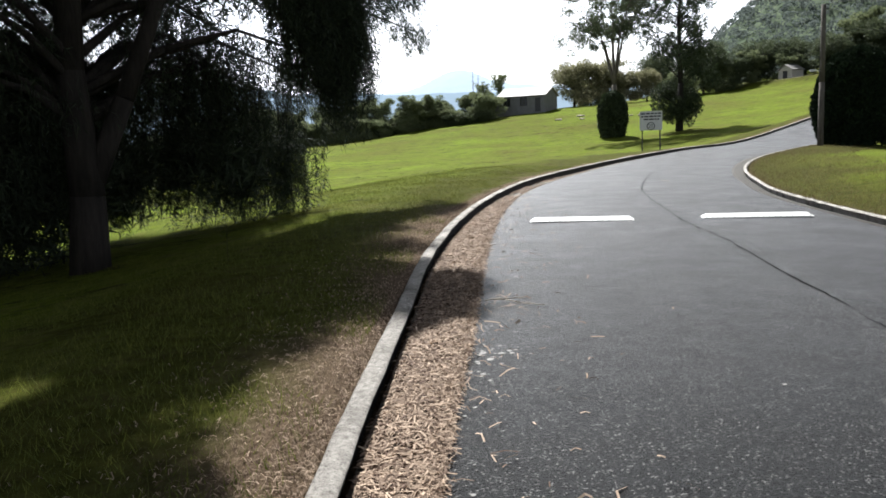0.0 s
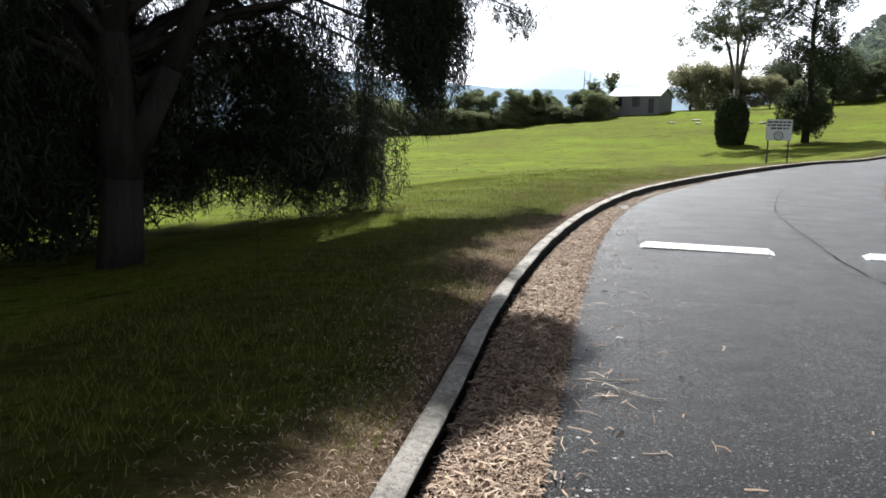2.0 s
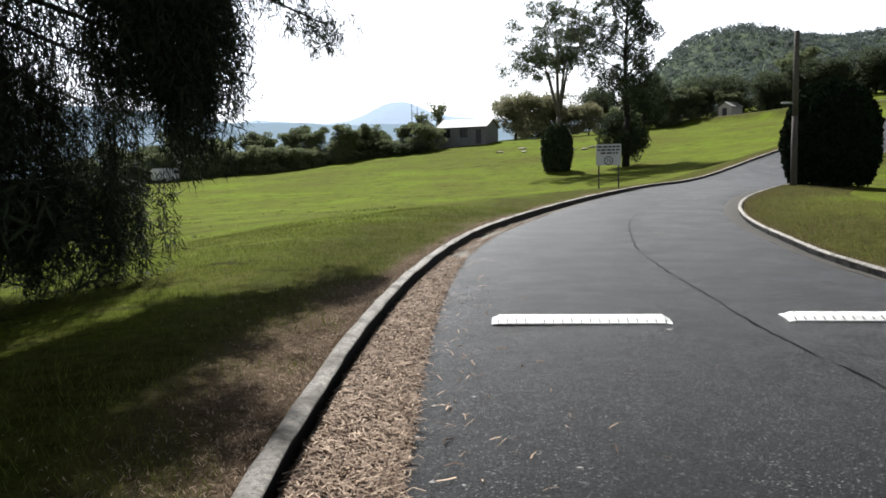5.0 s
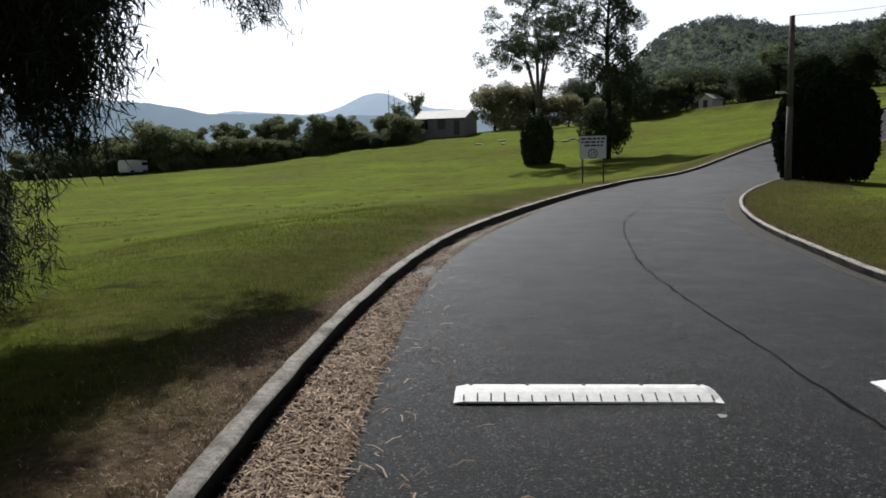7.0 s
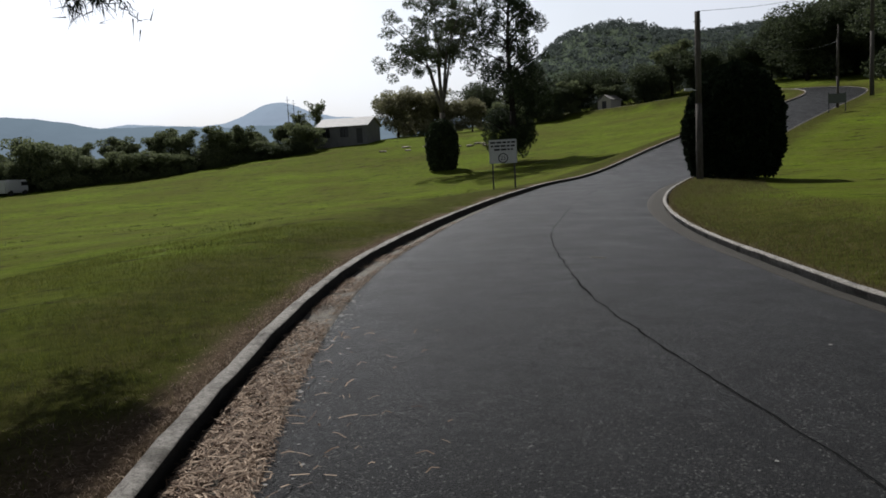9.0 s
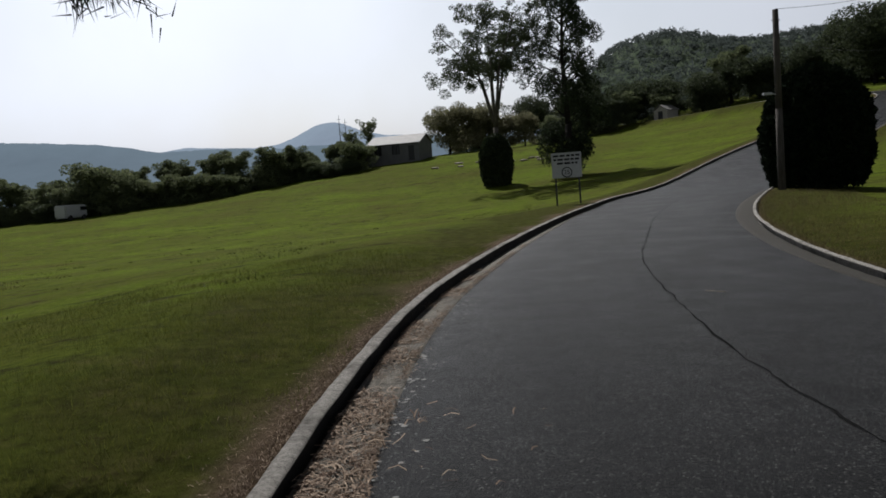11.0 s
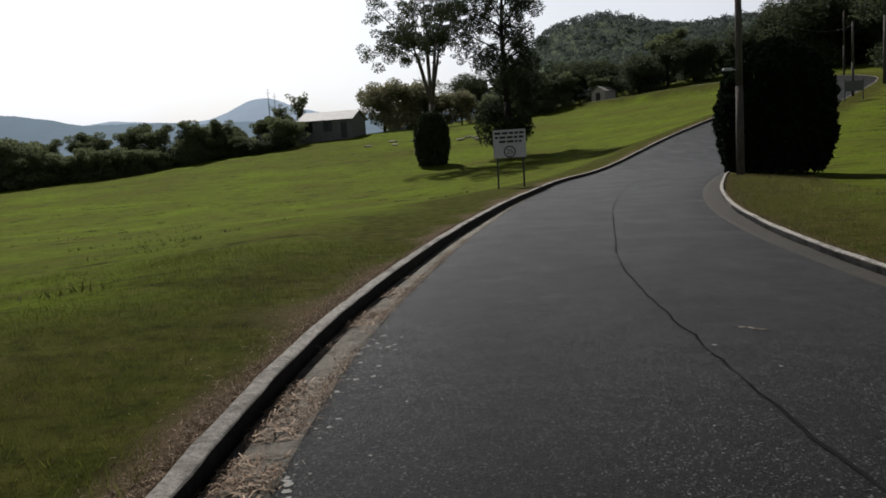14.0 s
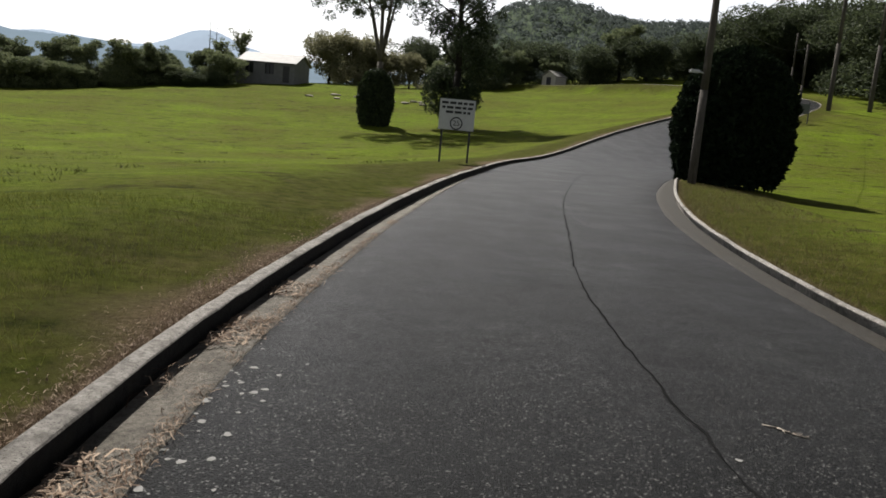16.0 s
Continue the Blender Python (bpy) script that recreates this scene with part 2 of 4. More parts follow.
def soft_ramp(v, w):
    return (math.sqrt(v * v + w * w) + v) / 2


def land(x, y):
    """Height of the open ground."""
    yc = min(y, 150 + 40 * math.tanh(max(y - 150, 0) / 40))
    r = soft_ramp(yc - 62, 12)
    k = kerb_l(min(max(y, -60), 112))
    dip = 1 - math.exp(-soft_ramp(k - 1.5 - x, 3) / 14)
    xx = math.tanh(x / 60) * 60
    z = 0.0125 * (max(min(yc, 400), -60) - 12.5) + 0.1243 * r + 0.0646 * r * xx / 40 - 0.0218 * r * r / 50 - 0.0115 * r * r * xx / 2000 - 2.97 * dip
    for a, b, s, h in MOUNDS:
        q = ((x - a) ** 2 + (yc - b) ** 2) / (2 * s * s)
        if q < 20:
            z += h * math.exp(-q)
    return z


def road(y):
    """Height of the carriageway at its middle."""
    near = 0.0125 * (y - 12.5)
    u = min(max((y - 40) / 25, 0), 1)
    u = u * u * (3 - 2 * u)
    return near * (1 - u) + u * land((kerb_l(y) + kerb_r(y)) / 2, y)


def ground(x, y):
    """Height of the grass: the land, drawn to the kerbs beside the road."""
    if y > 195 or y < -55:
        return land(x, y)
    a, b = kerb_l(y) - KERB_W, kerb_r(y) + KERB_W
    d = max(a - x, x - b)
    if d < -0.02:
        return road(y) - 0.25
    u = min(max(d, 0) / 4.5, 1)
    u = u * u * (3 - 2 * u)
    return (road(y) + (KERB_H if x < a + 1 else KERB_HR) - 0.025) * (1 - u) + u * land(x, y)


def stations():
    y, out = -60.0, []
    while y < 200:
        out.append(y)
        y += 0.3 if 2 <= y < 34 else 0.6 if 34 <= y < 60 else 1.2 if y > -6 else 3.0
    return out


def mesh_object(name, verts, faces, material, smooth=True):
    me = bpy.data.meshes.new(name)
    me.from_pydata(verts, [], faces)
    me.materials.append(material)
    if smooth:
        me.polygons.foreach_set("use_smooth", [True] * len(me.polygons))
    me.update()
    return new(name, me)


def strip(name, columns, material, smooth=True):
    """A sheet through lines of points that run side by side."""
    n, m = len(columns), len(columns[0])
    verts = [p for c in columns for p in c]
    faces = [(i * m + j, (i + 1) * m + j, (i + 1) * m + j + 1, i * m + j + 1) for i in range(n - 1) for j in range(m - 1)]
    return mesh_object(name, verts, faces, material, smooth)


def build_ground():
    offs = [0.0, 0.08, 0.2, 0.4, 0.7, 1.1, 1.6, 2.2, 2.9, 3.7, 4.6, 5.6, 7, 8.5, 10, 12, 14, 16.5, 19, 22, 26, 30, 35, 41, 48, 57, 68, 82, 100, 125, 160, 220, 320, 500, 900, 1600, 2600]
    ys = [-2500, -900, -400, -200, -120] + stations() + [205, 212, 222, 240, 270, 320, 420, 600, 1000, 1800, 3200]
    verts, verge, bare = [], [], []
    for y in ys:
        yc = min(max(y, -60), 200)
        a, b = kerb_l(yc) - KERB_W + 0.03, kerb_r(yc) + KERB_W - 0.03
        xs = [a - o for o in reversed(offs)] + [a + 0.02, (a + b) / 2, b - 0.02] + [b + o for o in offs]
        for x in xs:
            d = max(a - x, x - b)
            z = ground(x, y) if abs(y) < 400 and abs(x) < 900 else land(max(min(x, 900), -900), min(y, 400))
            if 0.3 < d < 60:
                z += 0.05 * min(d / 2, 1) * noise.noise((x * 0.35, y * 0.35, 1.7)) + 0.08 * min(d / 9, 1) * noise.noise((x * 0.11, y * 0.11, 5))
            verts.append((x, y, z))
            left = x < (a + b) / 2
            wob = 0.5 * noise.noise((x * 0.5, y * 0.35, 9))
            verge.append(max(0, min(1, 1.25 - (d / (3.3 if left else 3.0)) + wob)))
            wide = (1.0 if y < 16 else 0.55) * (0.75 + 1.1 * noise.noise((x * 1.3, y * 0.5, 3))) if left else 0.12
            bare.append(max(0, min(0.95, (wide - d) / max(wide, 0.05) * 1.6)) if d > -0.1 and wide > 0 else 0)
    m = len(verts) // len(ys)
    faces = [(i * m + j, i * m + j + 1, (i + 1) * m + j + 1, (i + 1) * m + j) for i in range(len(ys) - 1) for j in range(m - 1)]
    ob = mesh_object("ground", verts, faces, GRASS)
    for key, vals in (("verge", verge), ("bare", bare)):
        at = ob.data.attributes.new(key, "FLOAT", "POINT")
        at.data.foreach_set("value", vals)
    return tagged(ob, "sloping paddock of short green and straw-coloured grass", "ground", kind="structure")


def build_road():
    cols = []
    ys = stations()
    for j in range(15):
        u = j / 14
        col = []
        for y in ys:
            a, b = kerb_l(y) + gutter_w(y) + 0.02 * noise.noise((y * 2.1, 0, 0)), kerb_r(y) - gutter_wr(y) + 0.02 * noise.noise((y * 2.1, 4, 0))
            x = a + (b - a) * u
            col.append((x, y, road(y) + 0.03 * (1 - (2 * u - 1) ** 2) * 0.6 + 0.006 * noise.noise((x * 0.8, y * 0.5, 0)) - (0.02 if j in (0, 14) else 0)))
        cols.append(col)
    tagged(strip("road", cols[::-1], ASPHALT), "narrow curving road of worn dark-grey asphalt", "road", kind="structure")
    for side, edge, wide in ((-1, kerb_l, gutter_w), (1, kerb_r, gutter_wr)):
        kw, kh = (KERB_W, KERB_H) if side < 0 else (0.10, KERB_HR)
        prof = [(KERB_W + 0.02, -0.12), (kw, kh - 0.02), (kw - 0.02, kh), (0.07, kh + 0.004), (0.022, kh), (0.006, kh - 0.006), (0.0, kh - 0.016), (0.006, kh - 0.028), (0.05, kh - 0.034), (0.075, kh - 0.05), (0.085, -0.03), (0.085, -0.12)]
        cols = []
        for o, h in prof:
            cols.append([])
            for y in ys:
                chip = 0.006 * noise.noise((y * 3.3, o * 30, side)) + 0.007 * noise.noise((y * 9.0, o * 40, side)) + 0.006 * noise.noise((y * 0.7, 3, side))
                cols[-1].append((edge(y) + side * (o + chip * 0.8), y, road(y) + h + chip * (1 if h > 0 else 0)))
        kerb = strip("kerb_" + ("left" if side < 0 else "right"), cols if side > 0 else cols[::-1], KERB, False)
        # below the lip the left kerb takes the tone with shade put in
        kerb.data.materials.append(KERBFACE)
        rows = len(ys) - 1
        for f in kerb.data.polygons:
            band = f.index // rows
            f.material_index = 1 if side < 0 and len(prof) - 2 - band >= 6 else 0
        tagged(kerb, "weathered concrete kerb with a chipped edge; the left kerb's face is darkened for shade and mould", "kerb", kind="structure")
        cols = []
        for u in (0, 0.35, 0.7, 1.0, 1.06):
            cols.append([(edge(y) - side * (u * (wide(y) + 0.05) - 0.02), y, road(y) - 0.035 + 0.03 * u + 0.008 * noise.noise((y * 1.9, u * 2, side)) - (0.05 if u > 1 else 0)) for y in ys])
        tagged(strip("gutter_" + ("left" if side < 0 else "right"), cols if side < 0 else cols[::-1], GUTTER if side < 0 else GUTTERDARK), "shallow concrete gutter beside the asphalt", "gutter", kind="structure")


build_ground()
build_road()


def part(name, bm, material, parent=None, label=""):
    """Links a bmesh as one mesh object, under a thing or a part if one is given."""
    me = bpy.data.meshes.new(name)
    bm.to_mesh(me)
    bm.free()
    me.materials.append(material)
    ob = new(name, me)
    if parent:
        ob.parent = parent
    if label:
        ob["label"] = label
    return ob


def thing(name, label, category, x, y, z, turn=0.0, group=""):
    e = new(name)
    e.matrix_world = pose(x, y, z, 0, 0, turn)
    return tagged(e, label, category, group)


def box(bm, x0, x1, y0, y1, z0, z1, bevel=0.0):
    v = bmesh.ops.create_cube(bm, size=1.0)["verts"]
    for q in v:
        q.co = ((x0 + x1) / 2 + q.co.x * (x1 - x0), (y0 + y1) / 2 + q.co.y * (y1 - y0), (z0 + z1) / 2 + q.co.z * (z1 - z0))
    if bevel:
        bmesh.ops.bevel(bm, geom=list({e for q in v for e in q.link_edges}), offset=bevel, segments=2, affect="EDGES")
    return bm


def boxed(*a, **k):
    return box(bmesh.new(), *a, **k)


def tube(bm, a, b, ra, rb, sides=8, cap=True):
    a, b = Vector(a), Vector(b)
    d = (b - a).normalized()
    u = d.orthogonal().normalized()
    w = d.cross(u)
    rings = []
    for c, r in ((a, ra), (b, rb)):
        rings.append([bm.verts.new(c + (u * math.cos(2 * math.pi * i / sides) + w * math.sin(2 * math.pi * i / sides)) * r) for i in range(sides)])
    for i in range(sides):
        f = bm.faces.new((rings[0][i], rings[0][(i + 1) % sides], rings[1][(i + 1) % sides], rings[1][i]))
        f.smooth = True
    if cap:
        bm.faces.new(rings[0][::-1])
        bm.faces.new(rings[1])
    return bm


def limb(bm, pts, r0, r1, sides=8):
    n = len(pts) - 1
    for i in range(n):
        tube(bm, pts[i], pts[i + 1], r0 + (r1 - r0) * i / n, r0 + (r1 - r0) * (i + 1) / n, sides)
    return bm

# ---- trees and shrubs ----


def cards(name, centres, size, material, rng, parent, flat=0.0, long=1.0, kind=""):
    """Many small leaves, each a bent pair of triangles, at the given places."""
    c = np.asarray(centres)
    n = len(c)
    a = rng.normal(size=(n, 3))
    a[:, 2] *= 1 - flat
    a /= np.linalg.norm(a, axis=1)[:, None]
    b = np.cross(a, rng.normal(size=(n, 3)))
    b /= np.linalg.norm(b, axis=1)[:, None] + 1e-9
    s = size * rng.uniform(0.55, 1.35, (n, 1))
    nrm = np.cross(a, b) * s * 0.25
    v = np.stack([c - a * s * long, c + b * s * 0.55 + nrm, c + a * s * long, c - b * s * 0.55 + nrm], 1).reshape(-1, 3)
    i = np.arange(n)[:, None] * 4
    f = np.concatenate([i + [0, 1, 2], i + [0, 2, 3]])
    ob = mesh_object(name, v.tolist(), f.tolist(), material, False)
    ob.parent = parent
    if kind:
        ob["kind"] = kind
    return ob


def clumps(rng, centres, radius, count, squash=0.8):
    """Leaf places in loose balls round the given centres, thinner inside."""
    out = []
    for (x, y, z, s) in centres:
        k = max(4, int(count * s * s))
        d = rng.normal(size=(k, 3))
        d /= np.linalg.norm(d, axis=1)[:, None]
        r = radius * s * rng.uniform(0.35, 1.0, (k, 1)) ** 0.6
        out.append(np.array([x, y, z]) + d * r * [1, 1, squash])
    return np.concatenate(out)


def branching(rng, base, height, spread, limbs, first, radius, lean=0.0):
    """A trunk that forks into bowed limbs; returns the wood and the limb ends."""
    bm = bmesh.new()
    top = Vector((lean, 0, first))
    limb(bm, [base, base.lerp(top, 0.5) + Vector((0.05, 0, 0)), top], radius, radius * 0.72, 9)
    ends = []
    for i in range(limbs):
        az = 2 * math.pi * (i + rng.uniform(-0.3, 0.3)) / limbs
        out = spread * rng.uniform(0.45, 1.0)
        end = Vector((lean + out * math.cos(az), out * math.sin(az) * 0.8, height * rng.uniform(0.68, 0.97)))
        mid = top.lerp(end, 0.5) + Vector((-0.2 * out * math.cos(az), -0.2 * out * math.sin(az), 0.06 * height))
        limb(bm, [top, top.lerp(mid, 0.55), mid, end], radius * 0.5, radius * 0.1, 6)
        ends.append((end, mid))
        for k in range(3):
            at = mid.lerp(end, rng.uniform(0.0, 0.9))
            tip = at + Vector((rng.uniform(-1, 1), rng.uniform(-1, 1), rng.uniform(0.0, 0.7))) * spread * 0.35
            limb(bm, [at, tip], radius * 0.16, radius * 0.05, 5)
            ends.append((tip, at))
    return bm, ends


def gum_tree(x, y, name="gum_tree"):
    rng = np.random.default_rng(11)
    t = thing(name, "tall open-crowned gum tree with forked pale limbs", "tree", x, y, ground(x, y) - 0.1)
    wood, ends = branching(rng, Vector((0, 0, 0)), 17.5, 5.2, 7, 5.6, 0.34)
    part("trunk", wood, GUMBARK, t)
    cs = []
    for end, mid in ends:
        cs += [(end.x + rng.normal() * 0.95, end.y + rng.normal() * 0.9, end.z + rng.normal() * 0.65, rng.uniform(0.35, 0.9)) for _ in range(13)]
    cs += [(mid.x + rng.normal() * 0.8, mid.y + rng.normal() * 0.8, mid.z + rng.normal() * 0.5, rng.uniform(0.4, 0.7)) for end, mid in ends if mid.z > 8]
    for s, zc in ((-5.4, 10.3), (-4.6, 9.4), (-3.9, 11.2)):
        cs += [(s + rng.normal() * 0.5, rng.normal(), zc + rng.normal() * 0.4, 0.9) for _ in range(2)]
    cards("crown", clumps(rng, cs, 0.8, 200, 0.75), 0.075, GUMLEAF, rng, t, long=1.5)
    return t


def casuarina_far(x, y):
    rng = np.random.default_rng(12)
    t = thing("she_oak_tree", "tall dark she-oak with a ragged drooping crown", "tree", x, y, ground(x, y) - 0.1)
    bm = bmesh.new()
    limb(bm, [Vector((0, 0, 0)), Vector((0.15, 0, 5)), Vector((-0.1, 0, 11)), Vector((0.3, 0, 18.5))], 0.4, 0.06, 8)
    cs = []
    for i in range(155):
        h = rng.uniform(1.8, 19)
        w = 4.5 * (1 - max(0, h - 9) / 16) if h > 7 else 1.7 + 2.8 * (h - 1.8) / 5.2
        az, r = rng.uniform(0, 6.28), w * rng.uniform(0.3, 1.0)
        p = Vector((r * math.cos(az), r * math.sin(az) * 0.8, h))
        cs.append((p.x, p.y, p.z - 0.3, rng.uniform(0.55, 1.05) * (0.95 if h < 9.5 else 0.85)))
        if i % 3 == 0:
            limb(bm, [Vector((0.1, 0, max(1.5, h - 1.6))), p], 0.09, 0.03, 5)
    part("trunk", bm, BARK, t)
    cards("crown", clumps(rng, cs, 0.95, 330, 1.25), 0.08, OAKLEAF, rng, t, long=2.4)
    return t


def rounded_shrub(x, y, w, h, name, label, material, seed, density=1.0, leaf=0.11, column=0.75):
    """A dense clipped-looking evergreen, leafy to the ground."""
    rng = np.random.default_rng(seed)
    t = thing(name, label, "shrub", x, y, ground(x, y) - 0.05)
    part("trunk", tube(bmesh.new(), (0, 0, 0), (0, 0, h * 0.6), 0.14, 0.06), BARK, t)
    n = int(9000 * density)
    u = rng.uniform(0, 1, n) ** 0.85
    az = rng.uniform(0, 2 * math.pi, n)
    prof = np.where(u < column, 0.78 + 0.22 * np.sin(u / column * math.pi * 0.62), np.sqrt(np.clip(1 - ((u - column) / (1 - column)) ** 2, 0, 1)) * 0.985)
    lump = np.array([1 + 0.09 * noise.noise((3 * math.cos(a), 3 * math.sin(a), v * 6 + seed)) + 0.05 * noise.noise((8 * math.cos(a), 8 * math.sin(a), v * 15)) for a, v in zip(az, u)])
    r = w / 2 * prof * lump * rng.uniform(0.72, 1.04, n) ** 0.5
    c = np.stack([r * np.cos(az), r * np.sin(az), 0.08 + u * (h - 0.1) * lump ** 0.5], 1)
    cards("crown", c, leaf, material, rng, t, long=1.35)
    core = bmesh.new()
    bmesh.ops.create_icosphere(core, subdivisions=3, radius=1)
    for v in core.verts:
        z = (v.co.z + 1) / 2
        p = 0.86 if z < column else 0.86 * math.sqrt(max(0, 1 - ((z - column) / (1 - column)) ** 2))
        q = Vector((v.co.x, v.co.y, 0))
        q = q.normalized() * min(1, q.length * 1.6) if q.length > 1e-6 else q
        v.co = (q.x * w / 2 * p * 0.84, q.y * w / 2 * p * 0.84, 0.06 + z * h * 0.93)
    part("inner_foliage", core, material, t)
    return t


def shaded(x, y):
    """Where the unseen canopy is set to throw shade on the verge and the road."""
    d = kerb_l(y) - x
    if y > 9.7:
        edge = -0.86 + (y - 14.62) * 0.553 if y > 11 else -2.88 - (11 - y) * 2.5
        return edge < x and d > (0.3 if y > 13.2 else 1.0)
    if y > 5.9:
        return d > (-0.6 if 7.2 < y < 7.9 else -0.4 if y < 7.2 else 0.25)
    return d > 0.7 + 0.6 * noise.noise((x * 0.8, y * 0.9, 2.0))


def weeping_tree(x, y):
    """The big she-oak on the verge, with needles that hang in long strands."""
    rng = np.random.default_rng(21)
    z0 = ground(x, y)
    t = thing("weeping_she_oak", "large dark weeping she-oak with needles hanging almost to the grass", "tree", x, y, z0 - 0.1)
    bm = bmesh.new()
    limb(bm, [Vector((0, 0, 0)), Vector((0.04, 0.05, 1.2)), Vector((-0.02, 0, 3)), Vector((0.1, 0.1, 6)), Vector((0, 0, 9))], 0.30, 0.10, 12)
    fork = [Vector((0.05, 0.1, 1.3)), Vector((0.55, 0.4, 2.6)), Vector((1.1, 1.0, 4.6)), Vector((1.5, 2.0, 7.5))]
    limb(bm, fork, 0.18, 0.07, 10)
    heads, wood = [], []
    for i in range(26):
        h = rng.uniform(5.6, 8.0)
        az = rng.uniform(0.45, 1.55) * math.pi
        reach = rng.uniform(1.4, 4.2)
        a = Vector((0.03, 0.03, h))
        b = a + Vector((reach * 0.55 * math.cos(az), reach * 0.55 * math.sin(az), 0.9))
        c = a + Vector((reach * math.cos(az), reach * math.sin(az), 0.35))
        wood.append(limb(bmesh.new(), [a, b, c], 0.06, 0.018, 6))
        heads += [(a.lerp(b, 0.6), 0.9), (b, 1.0), (b.lerp(c, 0.5), 1.0), (c, 1.1)]
    # the curtain of boughs on the far side, low over the grass
    tips = []
    for i in range(15):
        u = i / 14
        dx = -4.4 + 5.7 * u + rng.normal() * 0.12
        gap = 0.55 if i in (9, 12) else 1.0
        h = rng.uniform(2.7, 3.5)
        tips.append(((dx, 4.5 + 0.4 * u + rng.normal() * 0.3, h), (h - rng.uniform(0.12, 0.55)) * gap, 0.24))
        if i % 2:
            tips.append(((dx + 0.2, 3.4 + rng.normal() * 0.4, h + 0.9), 1.6 * gap, 0.26))
    # the hanging column, the long bough over the verge and, out of view, high boughs added to shade the gutter
    tips += [((2.7, 4.1, 5.2), 2.7, 0.16), ((2.9, 4.2, 4.6), 2.3, 0.15), ((2.6, 3.9, 4.3), 1.9, 0.18), ((2.4, 4.0, 5.4), 2.2, 0.2), ((2.8, 4.4, 5.0), 2.0, 0.2), ((2.6, 4.3, 3.3), 1.3, 0.16), ((3.2, 8.3, 4.35), 0.4, 0.2), ((3.0, 6.6, 4.9), 0.4, 0.25), ((3.4, 7.0, 5.0), 0.4, 0.25), ((3.0, 5.4, 5.5), 0.6, 0.25)]
    tips += [((3.6, 2.4, 6.0), 0.5, 0.2), ((2.6, 2.0, 6.4), 0.7, 0.3), ((2.9, 2.9, 6.2), 0.6, 0.25)]
    for i in range(22):
        az, reach, h = rng.uniform(0.75, 1.5) * math.pi, rng.uniform(1.2, 3.8), rng.uniform(1.8, 4.6)
        tips.append(((reach * math.cos(az) - 0.3, reach * math.sin(az), h), min(h - 0.3, 2.4), 0.3))
    for tip, low, spread in tips:
        tip = Vector(tip)
        a = Vector((0.05, 0.06, max(2.2, tip.z - 0.6)))
        b = a.lerp(tip, 0.55) + Vector((0, 0, 0.75))
        wood.append(limb(bmesh.new(), [a, a.lerp(b, 0.5) + Vector((0, 0, 0.15)), b, tip], 0.075, 0.015, 6))
        for u in (0.2, 0.4, 0.55, 0.67, 0.78, 0.88, 0.95, 1.0):
            q = b.lerp(tip, (u - 0.4) / 0.6) if u > 0.4 else a.lerp(b, u / 0.4)
            heads.append((q, low * (0.15 + 0.85 * u * u), spread))
    part("trunk", bm, BARK, t)
    for w in wood:
        part("bough", w, BARK, t)
    starts, ways = [], []
    twig = bmesh.new()
    for q, low, *more in heads:
        wide = more[0] if more else 0.4
        for k in range(15 if more else 7):
            p = np.array(q) + rng.normal(size=3) * (wide, wide, 0.15)
            drop = min(low * rng.uniform(0.62, 1.08), p[2] - 0.12)
            if drop < 0.2:
                continue
            end = p + np.array([rng.normal() * 0.2, rng.normal() * 0.2, -drop])
            n = int(drop / 0.0125)
            u = rng.uniform(0, 1, (n, 1))
            starts.append(p + (end - p) * u + rng.normal(size=(n, 3)) * (0.02 + 0.05 * u))
            d = rng.normal(size=(n, 3)) * 0.62 + (0.12, 0, -0.8)
            ways.append(d / np.linalg.norm(d, axis=1)[:, None] * rng.uniform(0.12, 0.26, (n, 1)))
            if k % 2 == 0:
                tube(twig, Vector(p), Vector(end), 0.006, 0.002, 3, False)
    part("twig_curtain", twig, BARK, t)["kind"] = "stuff"
    o, d = np.concatenate(starts), np.concatenate(ways)
    kept = (o[:, 2] < 1.85) | (o[:, 2] > 4.8) | (o[:, 0] > 1.8) | (rng.uniform(size=len(o)) < 0.29)
    o, d = o[kept], d[kept]
    w = np.cross(d, rng.normal(size=d.shape))
    w = w / np.linalg.norm(w, axis=1)[:, None] * 0.0085
    verts = np.stack([o - w, o + w, o + d], 1).reshape(-1, 3)
    crown = mesh_object("crown", verts.tolist(), np.arange(len(verts)).reshape(-1, 3).tolist(), NEEDLE, False)
    crown.parent = t
    # the thick shaded mass of old foliage about the trunk, with unseen clumps overhead added for shade
    cs = [(rng.normal() * 1.2 - 2.9, rng.normal() * 1.4 + 0.9, rng.uniform(0.3, 2.1), rng.uniform(0.5, 0.9)) for _ in range(85)]
    cs += [(rng.uniform(-2.5, 1.2), 4.0 + rng.normal() * 0.5, rng.uniform(0.7, 2.1), rng.uniform(0.35, 0.6)) for _ in range(44)]
    cs += [(rng.uniform(-4.5, 0.4), rng.uniform(0.0, 7.0), rng.uniform(5.2, 8.2), rng.uniform(0.7, 1.2)) for _ in range(170)]
    cs += [(rng.uniform(1.7, 3.2), rng.uniform(0.8, 3.0), rng.uniform(5.2, 6.8), rng.uniform(0.45, 0.7)) for _ in range(44)]
    cs += [(rng.uniform(-0.4, 2.4), rng.uniform(0.9, 3.6), rng.uniform(4.7, 6.6), rng.uniform(0.5, 0.8)) for _ in range(44)]
    cs += [(rng.uniform(-5.0, -0.9), rng.uniform(-2.5, 3.5), rng.uniform(0.3, 2.1), rng.uniform(0.6, 0.9)) for _ in range(40)]
